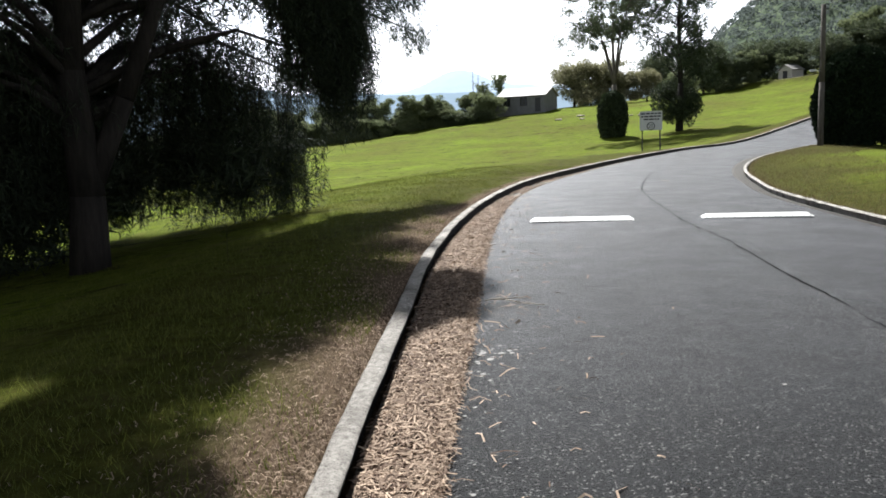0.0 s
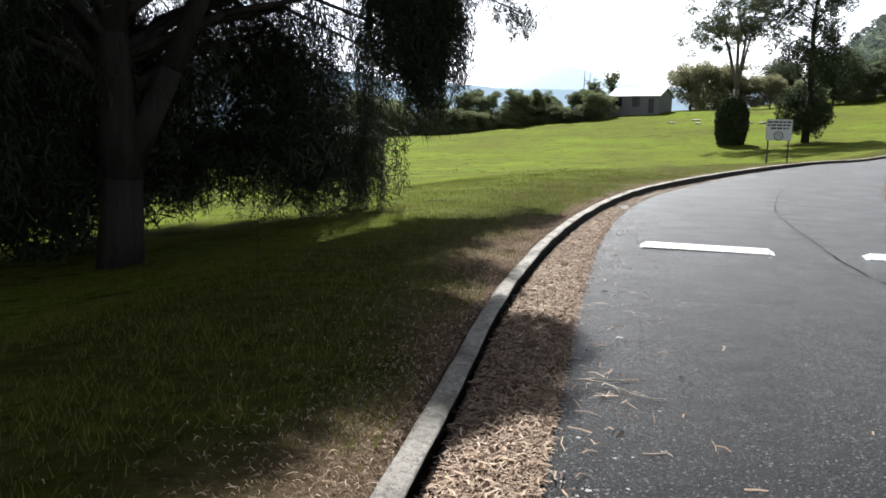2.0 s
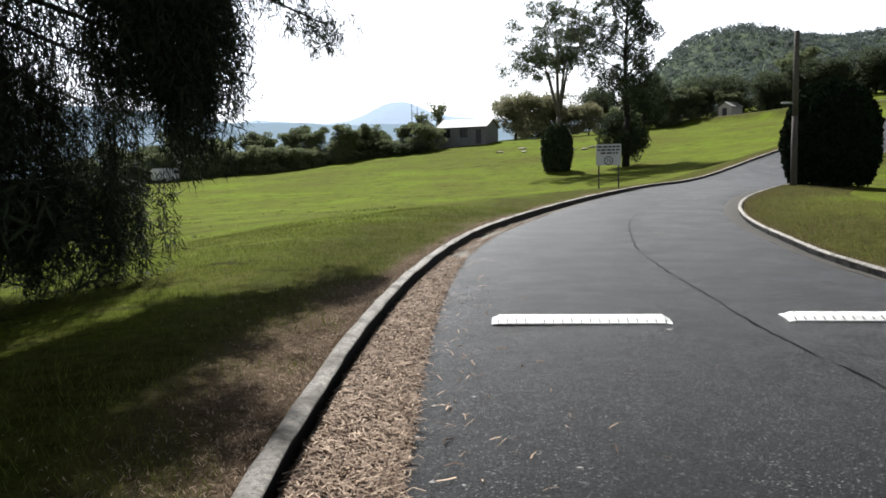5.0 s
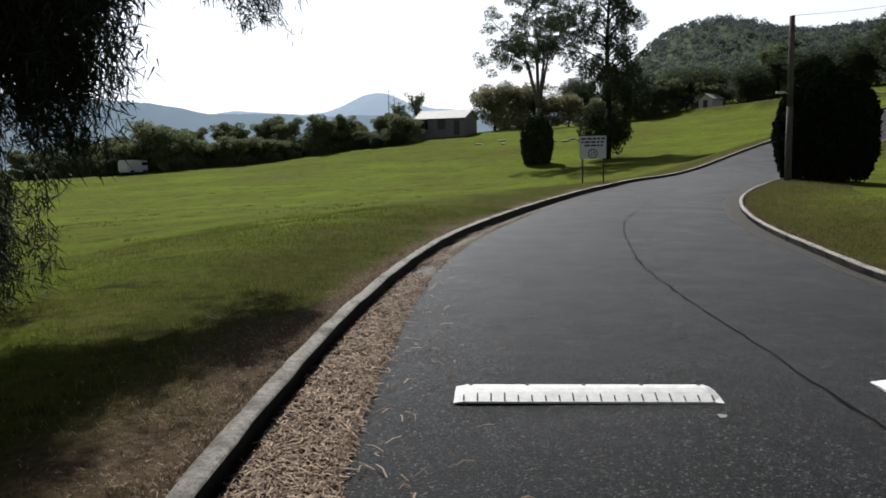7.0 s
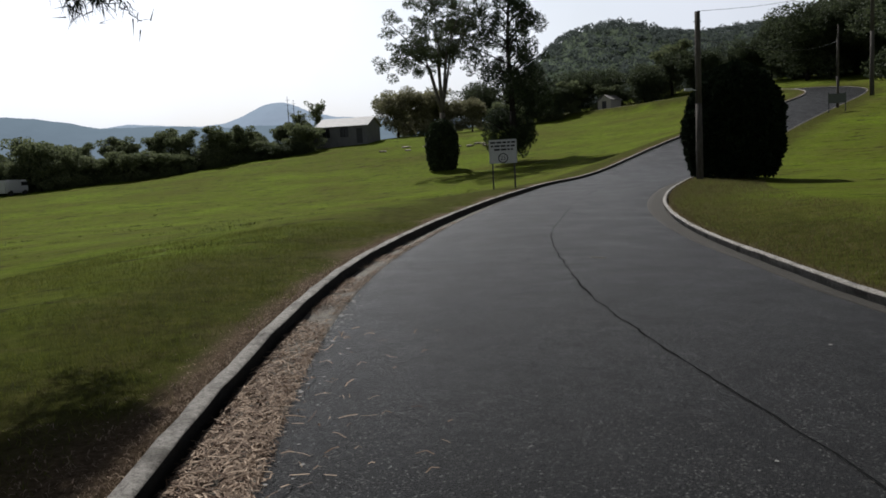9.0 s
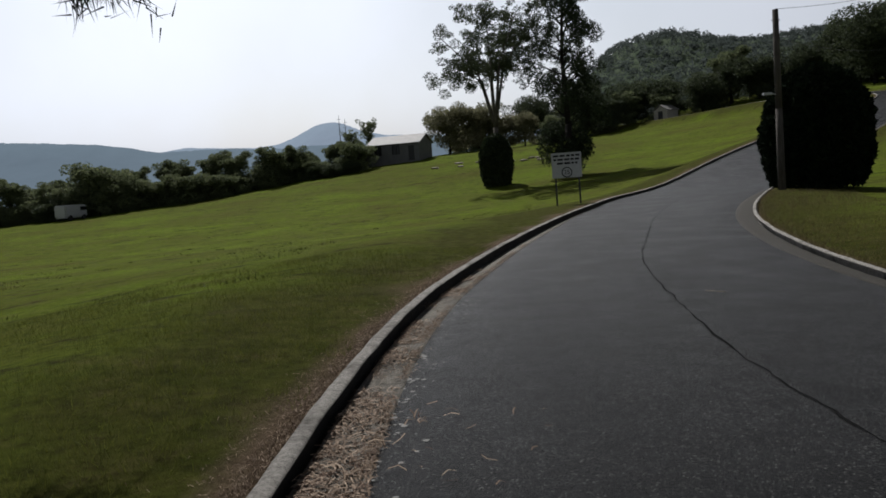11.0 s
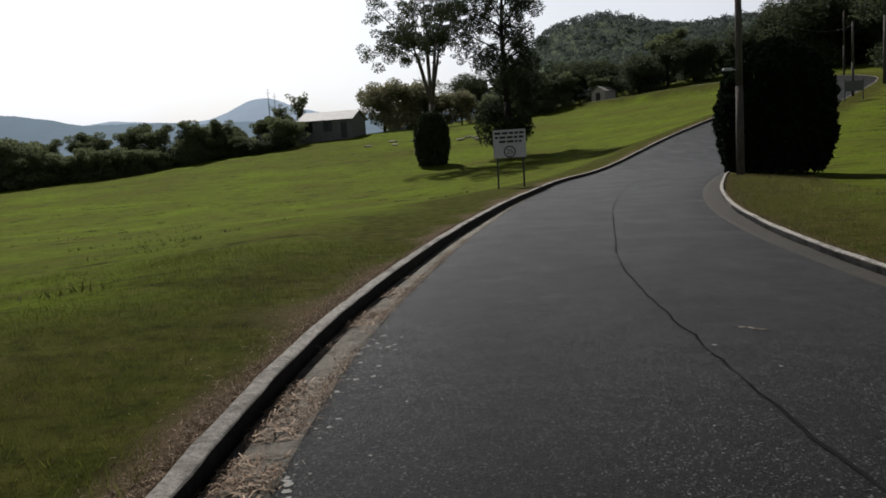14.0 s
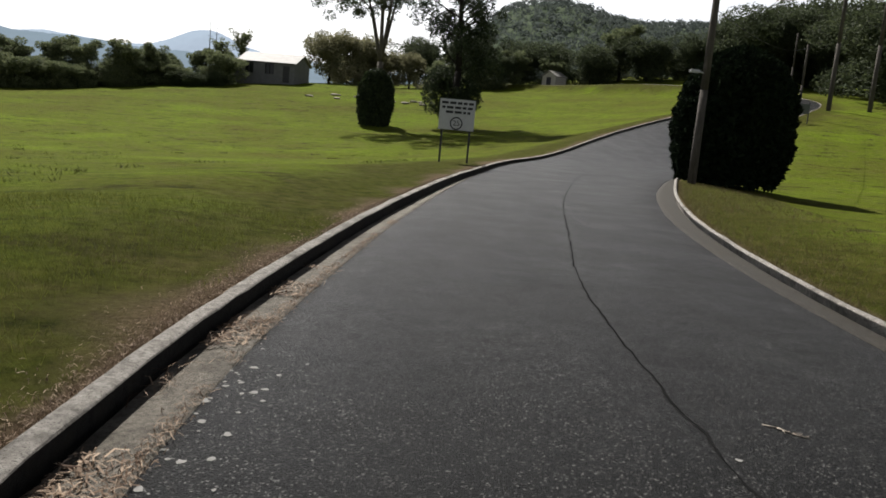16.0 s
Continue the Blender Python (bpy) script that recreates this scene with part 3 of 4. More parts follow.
    cs += [(rng.uniform(-5.5, 0.6), rng.uniform(-9.0, -1.5), rng.uniform(4.0, 8.5), rng.uniform(0.7, 1.2)) for _ in range(95)]
    cards("inner_foliage", clumps(rng, cs, 0.75, 260, 1.3), 0.035, NEEDLE, rng, t, long=4.5)
    # high canopy out of view, set back along the sun from the shade wanted on the verge
    high = []
    while len(high) < 680:
        sx, sy, h = rng.uniform(-7.5, 1.2), rng.uniform(-3.0, 14.6), rng.uniform(6.2, 8.8)
        if shaded(sx, sy):
            q = SUN_FROM * (h / SUN_FROM.z)
            high.append((sx + q.x - x, sy + q.y - y, h, rng.uniform(0.6, 1.0)))
    while len(high) < 790:
        sx, sy, h = rng.uniform(-3.6, -0.7), rng.uniform(10.8, 14.6), rng.uniform(6.4, 7.6)
        if shaded(sx, sy):
            q = SUN_FROM * (h / SUN_FROM.z)
            high.append((sx + q.x - x, sy + q.y - y, h, rng.uniform(0.3, 0.5)))
    cards("unseen_shade_canopy", clumps(rng, high, 0.62, 480, 0.8), 0.035, NEEDLE, rng, t, long=4.5)
    for hx, hy, hz, _ in high[::9]:
        a, c = Vector((0.05, 0.05, 5.2)), Vector((hx, hy, hz))
        part("bough", limb(bmesh.new(), [a, a.lerp(c, 0.4) + Vector((0, 0, 0.9)), c.lerp(a, 0.15) + Vector((0, 0, 0.4)), c], 0.07, 0.015, 6), BARK, t)
    return t


weeping_tree(-5.75, 10.9)
gum_tree(2.6, 90)
casuarina_far(9.2, 88)
rounded_shrub(2.4, 89.0, 3.1, 4.9, "round_shrub", "dense dark rounded shrub under the gum tree", OAKLEAF, 31, 0.6, 0.17, 0.55)
rounded_shrub(14.55, 46.0, 4.3, 5.0, "cypress_bush", "big dense near-black cypress bush on the verge corner", CYPRESS, 32, 3.0, 0.10, 0.48)


def tree_kind(seed, h, w, material, name, label, trunk=0.25, squash=0.8, gap=230, leaf=0.145):
    rng = np.random.default_rng(seed)
    t = thing(name, label, "tree", 0, 0, 0)
    bm, ends = branching(rng, Vector((0, 0, 0)), h, w * 0.42, 5, h * trunk, 0.02 * h + 0.05)
    part("trunk", bm, BARK, t)
    cs = [(e.x + rng.normal() * w * 0.09, e.y + rng.normal() * w * 0.09, e.z + rng.normal() * h * 0.05, rng.uniform(0.6, 1.1)) for e, m in ends for _ in range(2)]
    cs += [(rng.normal() * w * 0.2, rng.normal() * w * 0.2, h * rng.uniform(0.10, 0.8), rng.uniform(0.7, 1.2)) for _ in range(24)]
    cards("crown", clumps(rng, cs, w * 0.2, gap, squash), leaf, material, rng, t, long=1.3)
    return t

THICKET = m_leaf("thicket_leaves", (0.034, 0.045, 0.025), (0.085, 0.102, 0.05), 0.3)
KINDS = [
    tree_kind(41, 6.5, 6.5, WOODLEAF, "woodland_tree", "broad grey-green tree in the belt below the paddock", 0.12),
    tree_kind(42, 9.0, 5.0, WOODLEAF, "woodland_tree", "upright grey-green tree in the belt below the paddock", 0.2),
    tree_kind(43, 4.2, 6.0, THICKET, "thicket_bush", "low dark thicket bush at the paddock edge", 0.08),
    tree_kind(44, 7.5, 6.5, OLIVELEAF, "olive_tree", "broad olive-brown tree beside the grey building", 0.15),
    tree_kind(45, 9.5, 3.4, WOODLEAF, "sparse_tree", "thin grey-green tree with a tufted open crown", 0.35, 0.9, 55),
    tree_kind(46, 9.0, 7.0, THICKET, "dark_tree", "tall dark-green tree at the foot of the wooded hill", 0.1, 0.9, 420, 0.11),
]


def row_of_trees():
    rng = np.random.default_rng(51)
    spots = []
    for i in range(84):
        u = i / 83
        x = -64 + 48 * u + rng.normal() * 1.2
        y = 105 + 19 * u + rng.uniform(-1, 9)
        k = rng.choice([0, 0, 1, 2, 2, 1])
        spots.append((int(k), x, y, rng.uniform(0.36, 0.74) * (1.45 if rng.uniform() > 0.84 else 1) * (0.62 if x > -23 else 1)))
    spots += [(2, -16.6, 121, 0.36), (2, -19.0, 120, 0.42), (2, -18, 124, 0.4), (0, -22, 123, 0.45), (4, -18.2, 133, 0.62), (4, -15.8, 136, 0.7), (1, -23, 127, 0.4)]
    spots += [(3, -3.5, 139, 0.95), (3, 1.0, 141, 0.9), (3, 4.5, 143, 0.85), (3, 8.5, 141, 0.65), (0, 14, 142, 0.7), (0, -1, 150, 0.8)]
    for i in range(26):
        u = i / 25
        spots.append((int(rng.choice([0, 1, 5, 5])), 12 + 62 * u + rng.normal(), 158 + rng.uniform(-3, 8) - 14 * u, rng.uniform(0.6, 1.0)))
    for i in range(20):
        spots.append((int(rng.choice([5, 5, 1])), 62 + 26 * rng.uniform(), 95 + 60 * rng.uniform(), rng.uniform(1.0, 1.7)))
    first = set()
    for k, x, y, s in spots:
        src = KINDS[k]
        m = pose(x, y, ground(x, y) - 0.15, 0, 0, float(rng.uniform(0, 360)))
        if k not in first:
            first.add(k)
            src.matrix_basis = m @ Matrix.Diagonal((s * 1.3, s * 1.3, s, 1))
            src["group"] = "trees round the paddock"
            continue
        c = copy_thing(src, m)
        c.scale = (s * 1.3, s * 1.3, s * float(rng.uniform(0.8, 1.1)))


row_of_trees()

# ---- hills ----


def hill_height(x, y):
    """Wooded hill beyond the road, over the level of the valley."""
    crest = 79 - 11 / (1 + math.exp(-(x - 136) / 9)) + 5 / (1 + math.exp(-(x - 190) / 12))
    a = crest / (1 + math.exp(-(x - 59) / 14)) * math.exp(-(((y - 520) / 150) ** 2))
    c = 34 * math.exp(-(((x - 185) / 55) ** 2 + ((y - 300) / 75) ** 2))
    d = 9 * math.exp(-(((x - 80) / 45) ** 2 + ((y - 290) / 80) ** 2))
    return a + c + d


def hill_top(x, y):
    return max(land(x, y) - 1.0, hill_height(x, y) + 4 * min(1, (y - 160) / 60))


def build_hill():
    n = 90
    verts = []
    for i in range(n + 1):
        for j in range(n + 1):
            x, y = -40 + 640 * i / n, 165 + 640 * j / n
            h = hill_height(x, y)
            verts.append((x, y, hill_top(x, y) + 3 * noise.noise((x * 0.03, y * 0.03, 0)) * min(h / 12, 1)))
    faces = [(i * (n + 1) + j, (i + 1) * (n + 1) + j, (i + 1) * (n + 1) + j + 1, i * (n + 1) + j + 1) for i in range(n) for j in range(n)]
    hill = tagged(mesh_object("hill", verts, faces, WOODSOIL), "steep wooded hill behind the paddock", "hill", kind="structure")
    rng = np.random.default_rng(61)
    c, sizes = [], []
    tries = 0
    while len(sizes) < 10500 and tries < 90000:
        tries += 1
        x, y = rng.uniform(-30, 420), 168 + 520 * rng.uniform() ** 1.3
        h = hill_height(x, y)
        if h < 5.0:
            continue
        s = rng.uniform(1.5, 2.5) * (0.8 if y < 260 else 1.15)
        z = hill_top(x, y) + s * rng.uniform(0.5, 1.3)
        k = 26
        d = rng.normal(size=(k, 3))
        d /= np.linalg.norm(d, axis=1)[:, None]
        d[:, 2] = np.abs(d[:, 2]) * 1.3 - 0.35
        c.append(np.array([x, y, z]) + d * s * rng.uniform(0.6, 1.0, (k, 1)))
        sizes.append(1)
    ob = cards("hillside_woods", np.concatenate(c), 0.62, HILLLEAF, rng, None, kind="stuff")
    tagged(ob, "dense grey-green bushland covering the hillside, paled for haze", "woodland", kind="stuff")


def backdrop():
    """Ranges beyond the valley, blue with haze that is put in as glow."""
    def ridge(name, dist, pts, tone, label):
        xs, hs = (np.array(v, float) for v in zip(*pts))
        fine = np.linspace(xs[0], xs[-1], 420)
        top = np.interp(fine, xs, hs)
        top = np.convolve(np.pad(top, 6, mode="edge"), np.ones(13) / 13, mode="valid")
        verts = []
        for x, h in zip(fine, top):
            hh = h + 3.0 * noise.noise((x * 0.02, dist, 0)) + 1.6 * noise.noise((x * 0.11, dist, 3))
            verts += [(x, dist + 260, hh * 0.3), (x, dist + 90, hh), (x, dist, hh * 0.75), (x, dist - 200, hh * 0.3), (x, dist - 420, -25)]
        m = len(fine)
        faces = [(i * 5 + j, i * 5 + j + 1, (i + 1) * 5 + j + 1, (i + 1) * 5 + j) for i in range(m - 1) for j in range(4)]
        # the haze is a painted tone that the mesh gives off itself
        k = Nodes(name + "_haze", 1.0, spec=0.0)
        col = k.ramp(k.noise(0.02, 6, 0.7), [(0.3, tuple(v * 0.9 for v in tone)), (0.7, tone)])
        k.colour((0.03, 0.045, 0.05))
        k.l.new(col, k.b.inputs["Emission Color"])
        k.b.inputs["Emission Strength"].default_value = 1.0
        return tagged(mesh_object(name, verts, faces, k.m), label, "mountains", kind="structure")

    ridge("backdrop_range", 1500, [(-1900, 150), (-1300, 168), (-980, 152), (-840, 140), (-711, 126), (-650, 107), (-584, 106), (-515, 105), (-412, 97), (-250, 96), (-120, 92), (60, 84), (300, 60), (500, 40)], (0.13, 0.158, 0.187), "wooded range across the valley with grey-blue haze in its glow")
    ridge("backdrop_peak", 2300, [(-1500, 120), (-1000, 155), (-863, 168), (-760, 158), (-640, 150), (-569, 160), (-505, 190), (-455, 209), (-419, 214), (-390, 206), (-361, 187), (-261, 159), (-100, 150), (60, 140), (300, 150), (700, 120)], (0.25, 0.288, 0.342), "mountain peak with pale blue haze in its glow")


SOIL = Nodes("hill_floor", 1.0, spec=0.0)
SOIL.colour(SOIL.ramp(SOIL.noise(0.15, 6), [(0.3, (0.06, 0.08, 0.055)), (0.7, (0.10, 0.12, 0.08))]))
WOODSOIL = SOIL.m
# paler, bluer leaves: the haze over the far hill is in the colour
HILLLEAF = m_leaf("hazed_hill_leaves", (0.070, 0.084, 0.078), (0.092, 0.107, 0.098), 0.5, 0.95, 0.0)
build_hill()
backdrop()

# ---- road furniture ----


def speed_hump(x, y, turn):
    z = road(y) + 0.012
    t = thing("speed_hump", "white-painted bolt-down speed hump with chipped ribbed edge", "speed hump", x, y, z, turn, "speed humps")
    bm = bmesh.new()
    w, d, h = 1.6, 0.36, 0.055
    prof = [(-d / 2, 0.0), (-d / 2, 0.012), (-d / 2 + 0.10, h * 0.8), (-d / 2 + 0.15, h), (d / 2 - 0.15, h), (d / 2 - 0.10, h * 0.8), (d / 2, 0.012), (d / 2, 0.0)]
    n = 24
    rows = [[bm.verts.new((-w / 2 + w * i / n, a, b * min(1, (min(i, n - i) + 0.35) / 1.2))) for a, b in prof] for i in range(n + 1)]
    for i in range(n):
        for j in range(len(prof) - 1):
            bm.faces.new((rows[i][j], rows[i][j + 1], rows[i + 1][j + 1], rows[i + 1][j]))
    bm.faces.new(rows[0])
    bm.faces.new(rows[-1][::-1])
    part("body", bm, HUMPW, t)
    rng = random.Random(int(x * 10))
    for i in range(19):
        cx = -0.74 + 1.48 * i / 18
        a = box(bmesh.new(), -0.004, 0.004, -d / 2 + 0.012, -d / 2 + rng.uniform(0.05, 0.09), 0, 0.004)
        for v in a.verts:
            v.co.z += 0.0145 + (v.co.y + d / 2) * 0.30
        part("groove", a, RUBBER, t).location = (cx, 0, 0.001)
    for i in range(5):
        b = bmesh.new()
        tube(b, (0, 0, 0), (0, 0, 0.006), 0.013, 0.011, 8)
        part("bolt", b, STEELDARK, t).location = (-0.7 + 0.35 * i, 0.03, h - 0.001)
    return t


speed_hump(1.36, 13.18, 2.0)
speed_hump(3.98, 13.36, 1.0)


def writing(text, size, x, y, z, material, parent, turn=0.0, name="lettering"):
    cu = bpy.data.curves.new(name, "FONT")
    cu.body, cu.size, cu.align_x, cu.align_y, cu.extrude = text, size, "CENTER", "CENTER", 0.002
    tmp = bpy.data.objects.new("tmp", cu)
    scene.collection.objects.link(tmp)
    dg = bpy.context.evaluated_depsgraph_get()
    me = bpy.data.meshes.new_from_object(tmp.evaluated_get(dg))
    bpy.data.objects.remove(tmp)
    me.materials.clear()
    me.materials.append(material)
    ob = new(name, me)
    ob.parent = parent
    ob.matrix_local = pose(x, y, z, 90, 0, 0)
    return ob


def speed_sign(x, y, turn):
    t = thing("road_sign", "white notice board with a ringed 25 on two dark posts", "sign", x, y, ground(x, y) - 0.05, turn)
    board = part("board", boxed(-0.57, 0.57, -0.015, 0.015, 1.08, 2.05, 0.006), WHITE, t, "white rectangular board")
    for s in (-0.45, 0.45):
        part("post", boxed(s - 0.03, s + 0.03, 0.016, 0.07, -0.1, 2.0, 0.005), STEELDARK, t)
    for r, (cx, cw) in enumerate(((0, 1.02), (0, 0.98), (0.05, 0.82))):
        zc = 1.93 - 0.145 * r
        rng = random.Random(r)
        p = cx - cw / 2
        while p < cx + cw / 2 - 0.05:
            w = min(rng.uniform(0.08, 0.24), cx + cw / 2 - p)
            part("text_bar", boxed(p, p + w, -0.021, -0.0155, zc - 0.038, zc + 0.038), INK, board)
            p += w + 0.045
    ring = bmesh.new()
    n = 32
    for i in range(n):
        a, b = 2 * math.pi * i / n, 2 * math.pi * (i + 1) / n
        q = [ring.verts.new((r * math.cos(c), yy, 1.29 + r * math.sin(c))) for yy in (-0.021, -0.0155) for c in (a, b) for r in (0.165, 0.205)]
        for f in ((0, 1, 3, 2), (4, 6, 7, 5), (0, 2, 6, 4), (1, 5, 7, 3)):
            ring.faces.new([q[k] for k in f])
    part("ring", ring, INK, board, "black ring")
    writing("25", 0.24, 0, -0.018, 1.29, INK, board)
    return t


speed_sign(4.0, 43.4, -12)


def power_pole(x, y, h, r, lean=0.0, lamp=False, name="power_pole"):
    t = thing(name, "weathered grey timber power pole" + (" with a small white lamp" if lamp else ""), "pole", x, y, ground(x, y) - 0.3)
    bm = bmesh.new()
    limb(bm, [Vector((0, 0, 0)), Vector((lean * 0.5, 0, h / 2)), Vector((lean, 0, h + 0.3))], r, r * 0.72, 12)
    part("shaft", bm, POLEWOOD, t)
    if lamp:
        part("arm", tube(bmesh.new(), (lean * 0.6, 0, 3.95), (-0.35, -0.12, 4.0), 0.02, 0.02, 6), STEEL, t)
        part("lamp_head", boxed(-0.62, -0.3, -0.2, -0.04, 3.95, 4.05, 0.02), WHITE, t, "small white lamp head")
    part("crossarm_bolt", tube(bmesh.new(), (lean - 0.16, 0, h - 0.1), (lean + 0.16, 0, h - 0.1), 0.02, 0.02, 6), STEELDARK, t)
    return t


power_pole(12.23, 43.7, 6.85, 0.15, 0.0, True)
power_pole(48.2, 95, 14.0, 0.24)
power_pole(53.0, 95.5, 14.0, 0.24)
power_pole(40.2, 86.6, 6.5, 0.13)
power_pole(56.0, 117, 8.0, 0.14)


def cable(name, a, b, sag):
    bm = bmesh.new()
    a, b = Vector(a), Vector(b)
    pts = [a.lerp(b, i / 14) - Vector((0, 0, sag * (1 - (2 * i / 14 - 1) ** 2))) for i in range(15)]
    limb(bm, pts, 0.012, 0.012, 4)
    tagged(part(name, bm, STEELDARK), "thin black overhead wire between power poles", "cable", "overhead wires")


cable("overhead_wire", (12.23, 43.7, 7.3), (48.2, 95, 19.5), 0.8)
cable("overhead_wire", (12.23, 43.7, 6.2), (40.2, 86.6, 11.4), 0.7)


def small_board(x, y):
    t = thing("notice_board", "small grey-green notice board on two posts", "sign", x, y, ground(x, y) - 0.05, -20)
    part("board", boxed(-0.75, 0.75, -0.02, 0.02, 0.9, 1.75, 0.008), GREENBOARD, t)
    for s in (-0.7, 0.7):
        part("post", boxed(s - 0.04, s + 0.04, 0.021, 0.09, 0, 1.9, 0.005), STEELDARK, t)


def radio_mast(x, y, h):
    t = thing("radio_mast", "thin grey steel mast beside the low grey building", "mast", x, y, ground(x, y) - 0.2, 0, "masts by the building")
    part("shaft", limb(bmesh.new(), [Vector((0, 0, 0)), Vector((0, 0, h * 0.6)), Vector((0, 0, h))], 0.09, 0.03, 8), STEELDARK, t)
    for k in range(3):
        part("crossbar", tube(bmesh.new(), (-0.3, 0, h * (0.75 + 0.09 * k)), (0.3, 0, h * (0.75 + 0.09 * k)), 0.02, 0.02, 6), STEELDARK, t)


radio_mast(-20.3, 136, 8.9)
radio_mast(-19.4, 136, 8.2)
GREENBOARD = m_plain("green_board", (0.09, 0.10, 0.09), 0.7)
small_board(38.3, 83.0)

# ---- buildings ----


def gable_roof(w, d, eave, ridge, over=0.3, thick=0.1):
    """Two sloping sheets with the ridge along x."""
    bm = bmesh.new()
    for s in (-1, 1):
        y0, y1 = s * (d / 2 + over), 0.0
        z0 = eave - over * (ridge - eave) / (d / 2)
        lo = [bm.verts.new(p) for p in ((-w / 2 - over, y0, z0), (w / 2 + over, y0, z0), (w / 2 + over, y1, ridge), (-w / 2 - over, y1, ridge))]
        hi = [bm.verts.new(v.co + Vector((0, 0, thick))) for v in lo]
        bm.faces.new(lo)
        bm.faces.new(hi[::-1])
        for i in range(4):
            bm.faces.new((lo[i], lo[(i + 1) % 4], hi[(i + 1) % 4], hi[i]))
    return bm


def gabled_walls(w, d, eave, ridge, holes, thick=0.2):
    """Four walls and two gables; the front wall is cut by holes (x0, x1, z0, z1)."""
    bm = bmesh.new()
    xs = sorted({-w / 2, w / 2, *(h[0] for h in holes), *(h[1] for h in holes)})
    zs = sorted({-0.6, eave, *(h[2] for h in holes), *(h[3] for h in holes)})
    for a, b in zip(xs, xs[1:]):
        for c, e in zip(zs, zs[1:]):
            if not any(h[0] <= a and b <= h[1] and h[2] <= c and e <= h[3] for h in holes):
                box(bm, a, b, -d / 2, -d / 2 + thick, c, e)
    box(bm, -w / 2, w / 2, d / 2 - thick, d / 2, -0.6, eave)
    for s in (-1, 1):
        x0, x1 = (-w / 2, -w / 2 + thick) if s < 0 else (w / 2 - thick, w / 2)
        f = []
        for x in (x0, x1):
            f.append([bm.verts.new((x, y, z)) for y, z in ((-d / 2 + thick, -0.6), (d / 2 - thick, -0.6), (d / 2 - thick, eave), (0, ridge - 0.05), (-d / 2 + thick, eave))])
        bm.faces.new(f[0])
        bm.faces.new(f[1][::-1])
        for i in range(5):
            bm.faces.new((f[0][i], f[1][i], f[1][(i + 1) % 5], f[0][(i + 1) % 5]))
    return bm


def window(parent, x0, x1, z0, z1, y):
    wn_ = part("window", boxed(x0, x1, y + 0.08, y + 0.1, z0, z1), GLASSD, parent)
    fr = bmesh.new()
    for a in ((x0 - 0.06, x1 + 0.06, z0 - 0.06, z0), (x0 - 0.06, x1 + 0.06, z1, z1 + 0.06), (x0 - 0.06, x0, z0, z1), (x1, x1 + 0.06, z0, z1), ((x0 + x1) / 2 - 0.03, (x0 + x1) / 2 + 0.03, z0, z1)):
        box(fr, a[0], a[1], y - 0.03, y + 0.07, a[2], a[3])
    part("frame", fr, STEELDARK, wn_)


def grey_house(x, y, turn):
    t = thing("house", "low grey building with a pale gabled iron roof", "building", x, y, ground(x, y), turn)
    holes = [(-3.0, -1.9, 1.0, 2.3), (-0.2, 0.9, 1.0, 2.3), (2.2, 3.1, 0.0, 2.1)]
    part("wall", gabled_walls(7.6, 5.6, 2.5, 3.7, holes), GREYWALL, t)
    part("roof", gable_roof(7.6, 5.6, 2.5, 3.7), IRON, t, "pale corrugated iron roof")
    for a in holes[:2]:
        window(t, *a, -2.8)
    part("door", boxed(2.2, 3.1, -2.72, -2.67, 0, 2.1), STEELDARK, t)
    wing = bmesh.new()
    box(wing, -6.6, -3.82, -1.9, 2.3, -0.6, 2.45)
    w = part("wing", wing, GREYWALL, t)
    part("roof", boxed(-6.9, -3.82, -2.3, 2.6, 2.46, 2.62, 0.03), IRON, w)


def cream_shed(x, y, turn):
    t = thing("shed", "small cream shed with a dark doorway", "shed", x, y, ground(x, y), turn)
    part("wall", gabled_walls(2.8, 2.8, 2.0, 2.8, []), CREAM, t)
    part("roof", gable_roof(2.8, 2.8, 2.0, 2.8, 0.2), IRON, t, "grey iron roof")
    part("door", boxed(-1.46, -1.41, -0.45, 0.45, 0, 1.8), STEELDARK, t)


grey_house(-10.3, 128, -16)
cream_shed(33.0, 150, 38)


def white_van(x, y):
    t = thing("van", "small white van parked below the paddock", "vehicle", x, y, ground(x, y), 80)
    part("body", boxed(-2.0, 2.0, -0.85, 0.85, 0.35, 1.9, 0.18), WHITE, t)
    part("window", boxed(0.6, 1.85, -0.87, 0.87, 1.15, 1.7, 0.05), GLASSD, t)
    for a in (-1.25, 1.25):
        for s in (-0.8, 0.8):
            part("wheel", tube(bmesh.new(), (a, s - 0.1, 0.34), (a, s + 0.1, 0.34), 0.34, 0.34, 14), RUBBER, t)


white_van(-49.0, 107.0)


def white_hut(x, y):
    t = thing("white_hut", "small white hut below the far corner of the paddock", "hut", x, y, ground(x, y), 15)
    part("wall", gabled_walls(4.0, 3.0, 1.5, 2.0, [(-0.5, 0.3, 0.6, 1.2)]), WHITE, t)
    part("roof", gable_roof(4.0, 3.0, 1.5, 2.0, 0.2), WHITE, t, "pale sheet roof")
    window(t, -0.5, 0.3, 0.6, 1.2, -1.5)


white_hut(-62.5, 112.5)


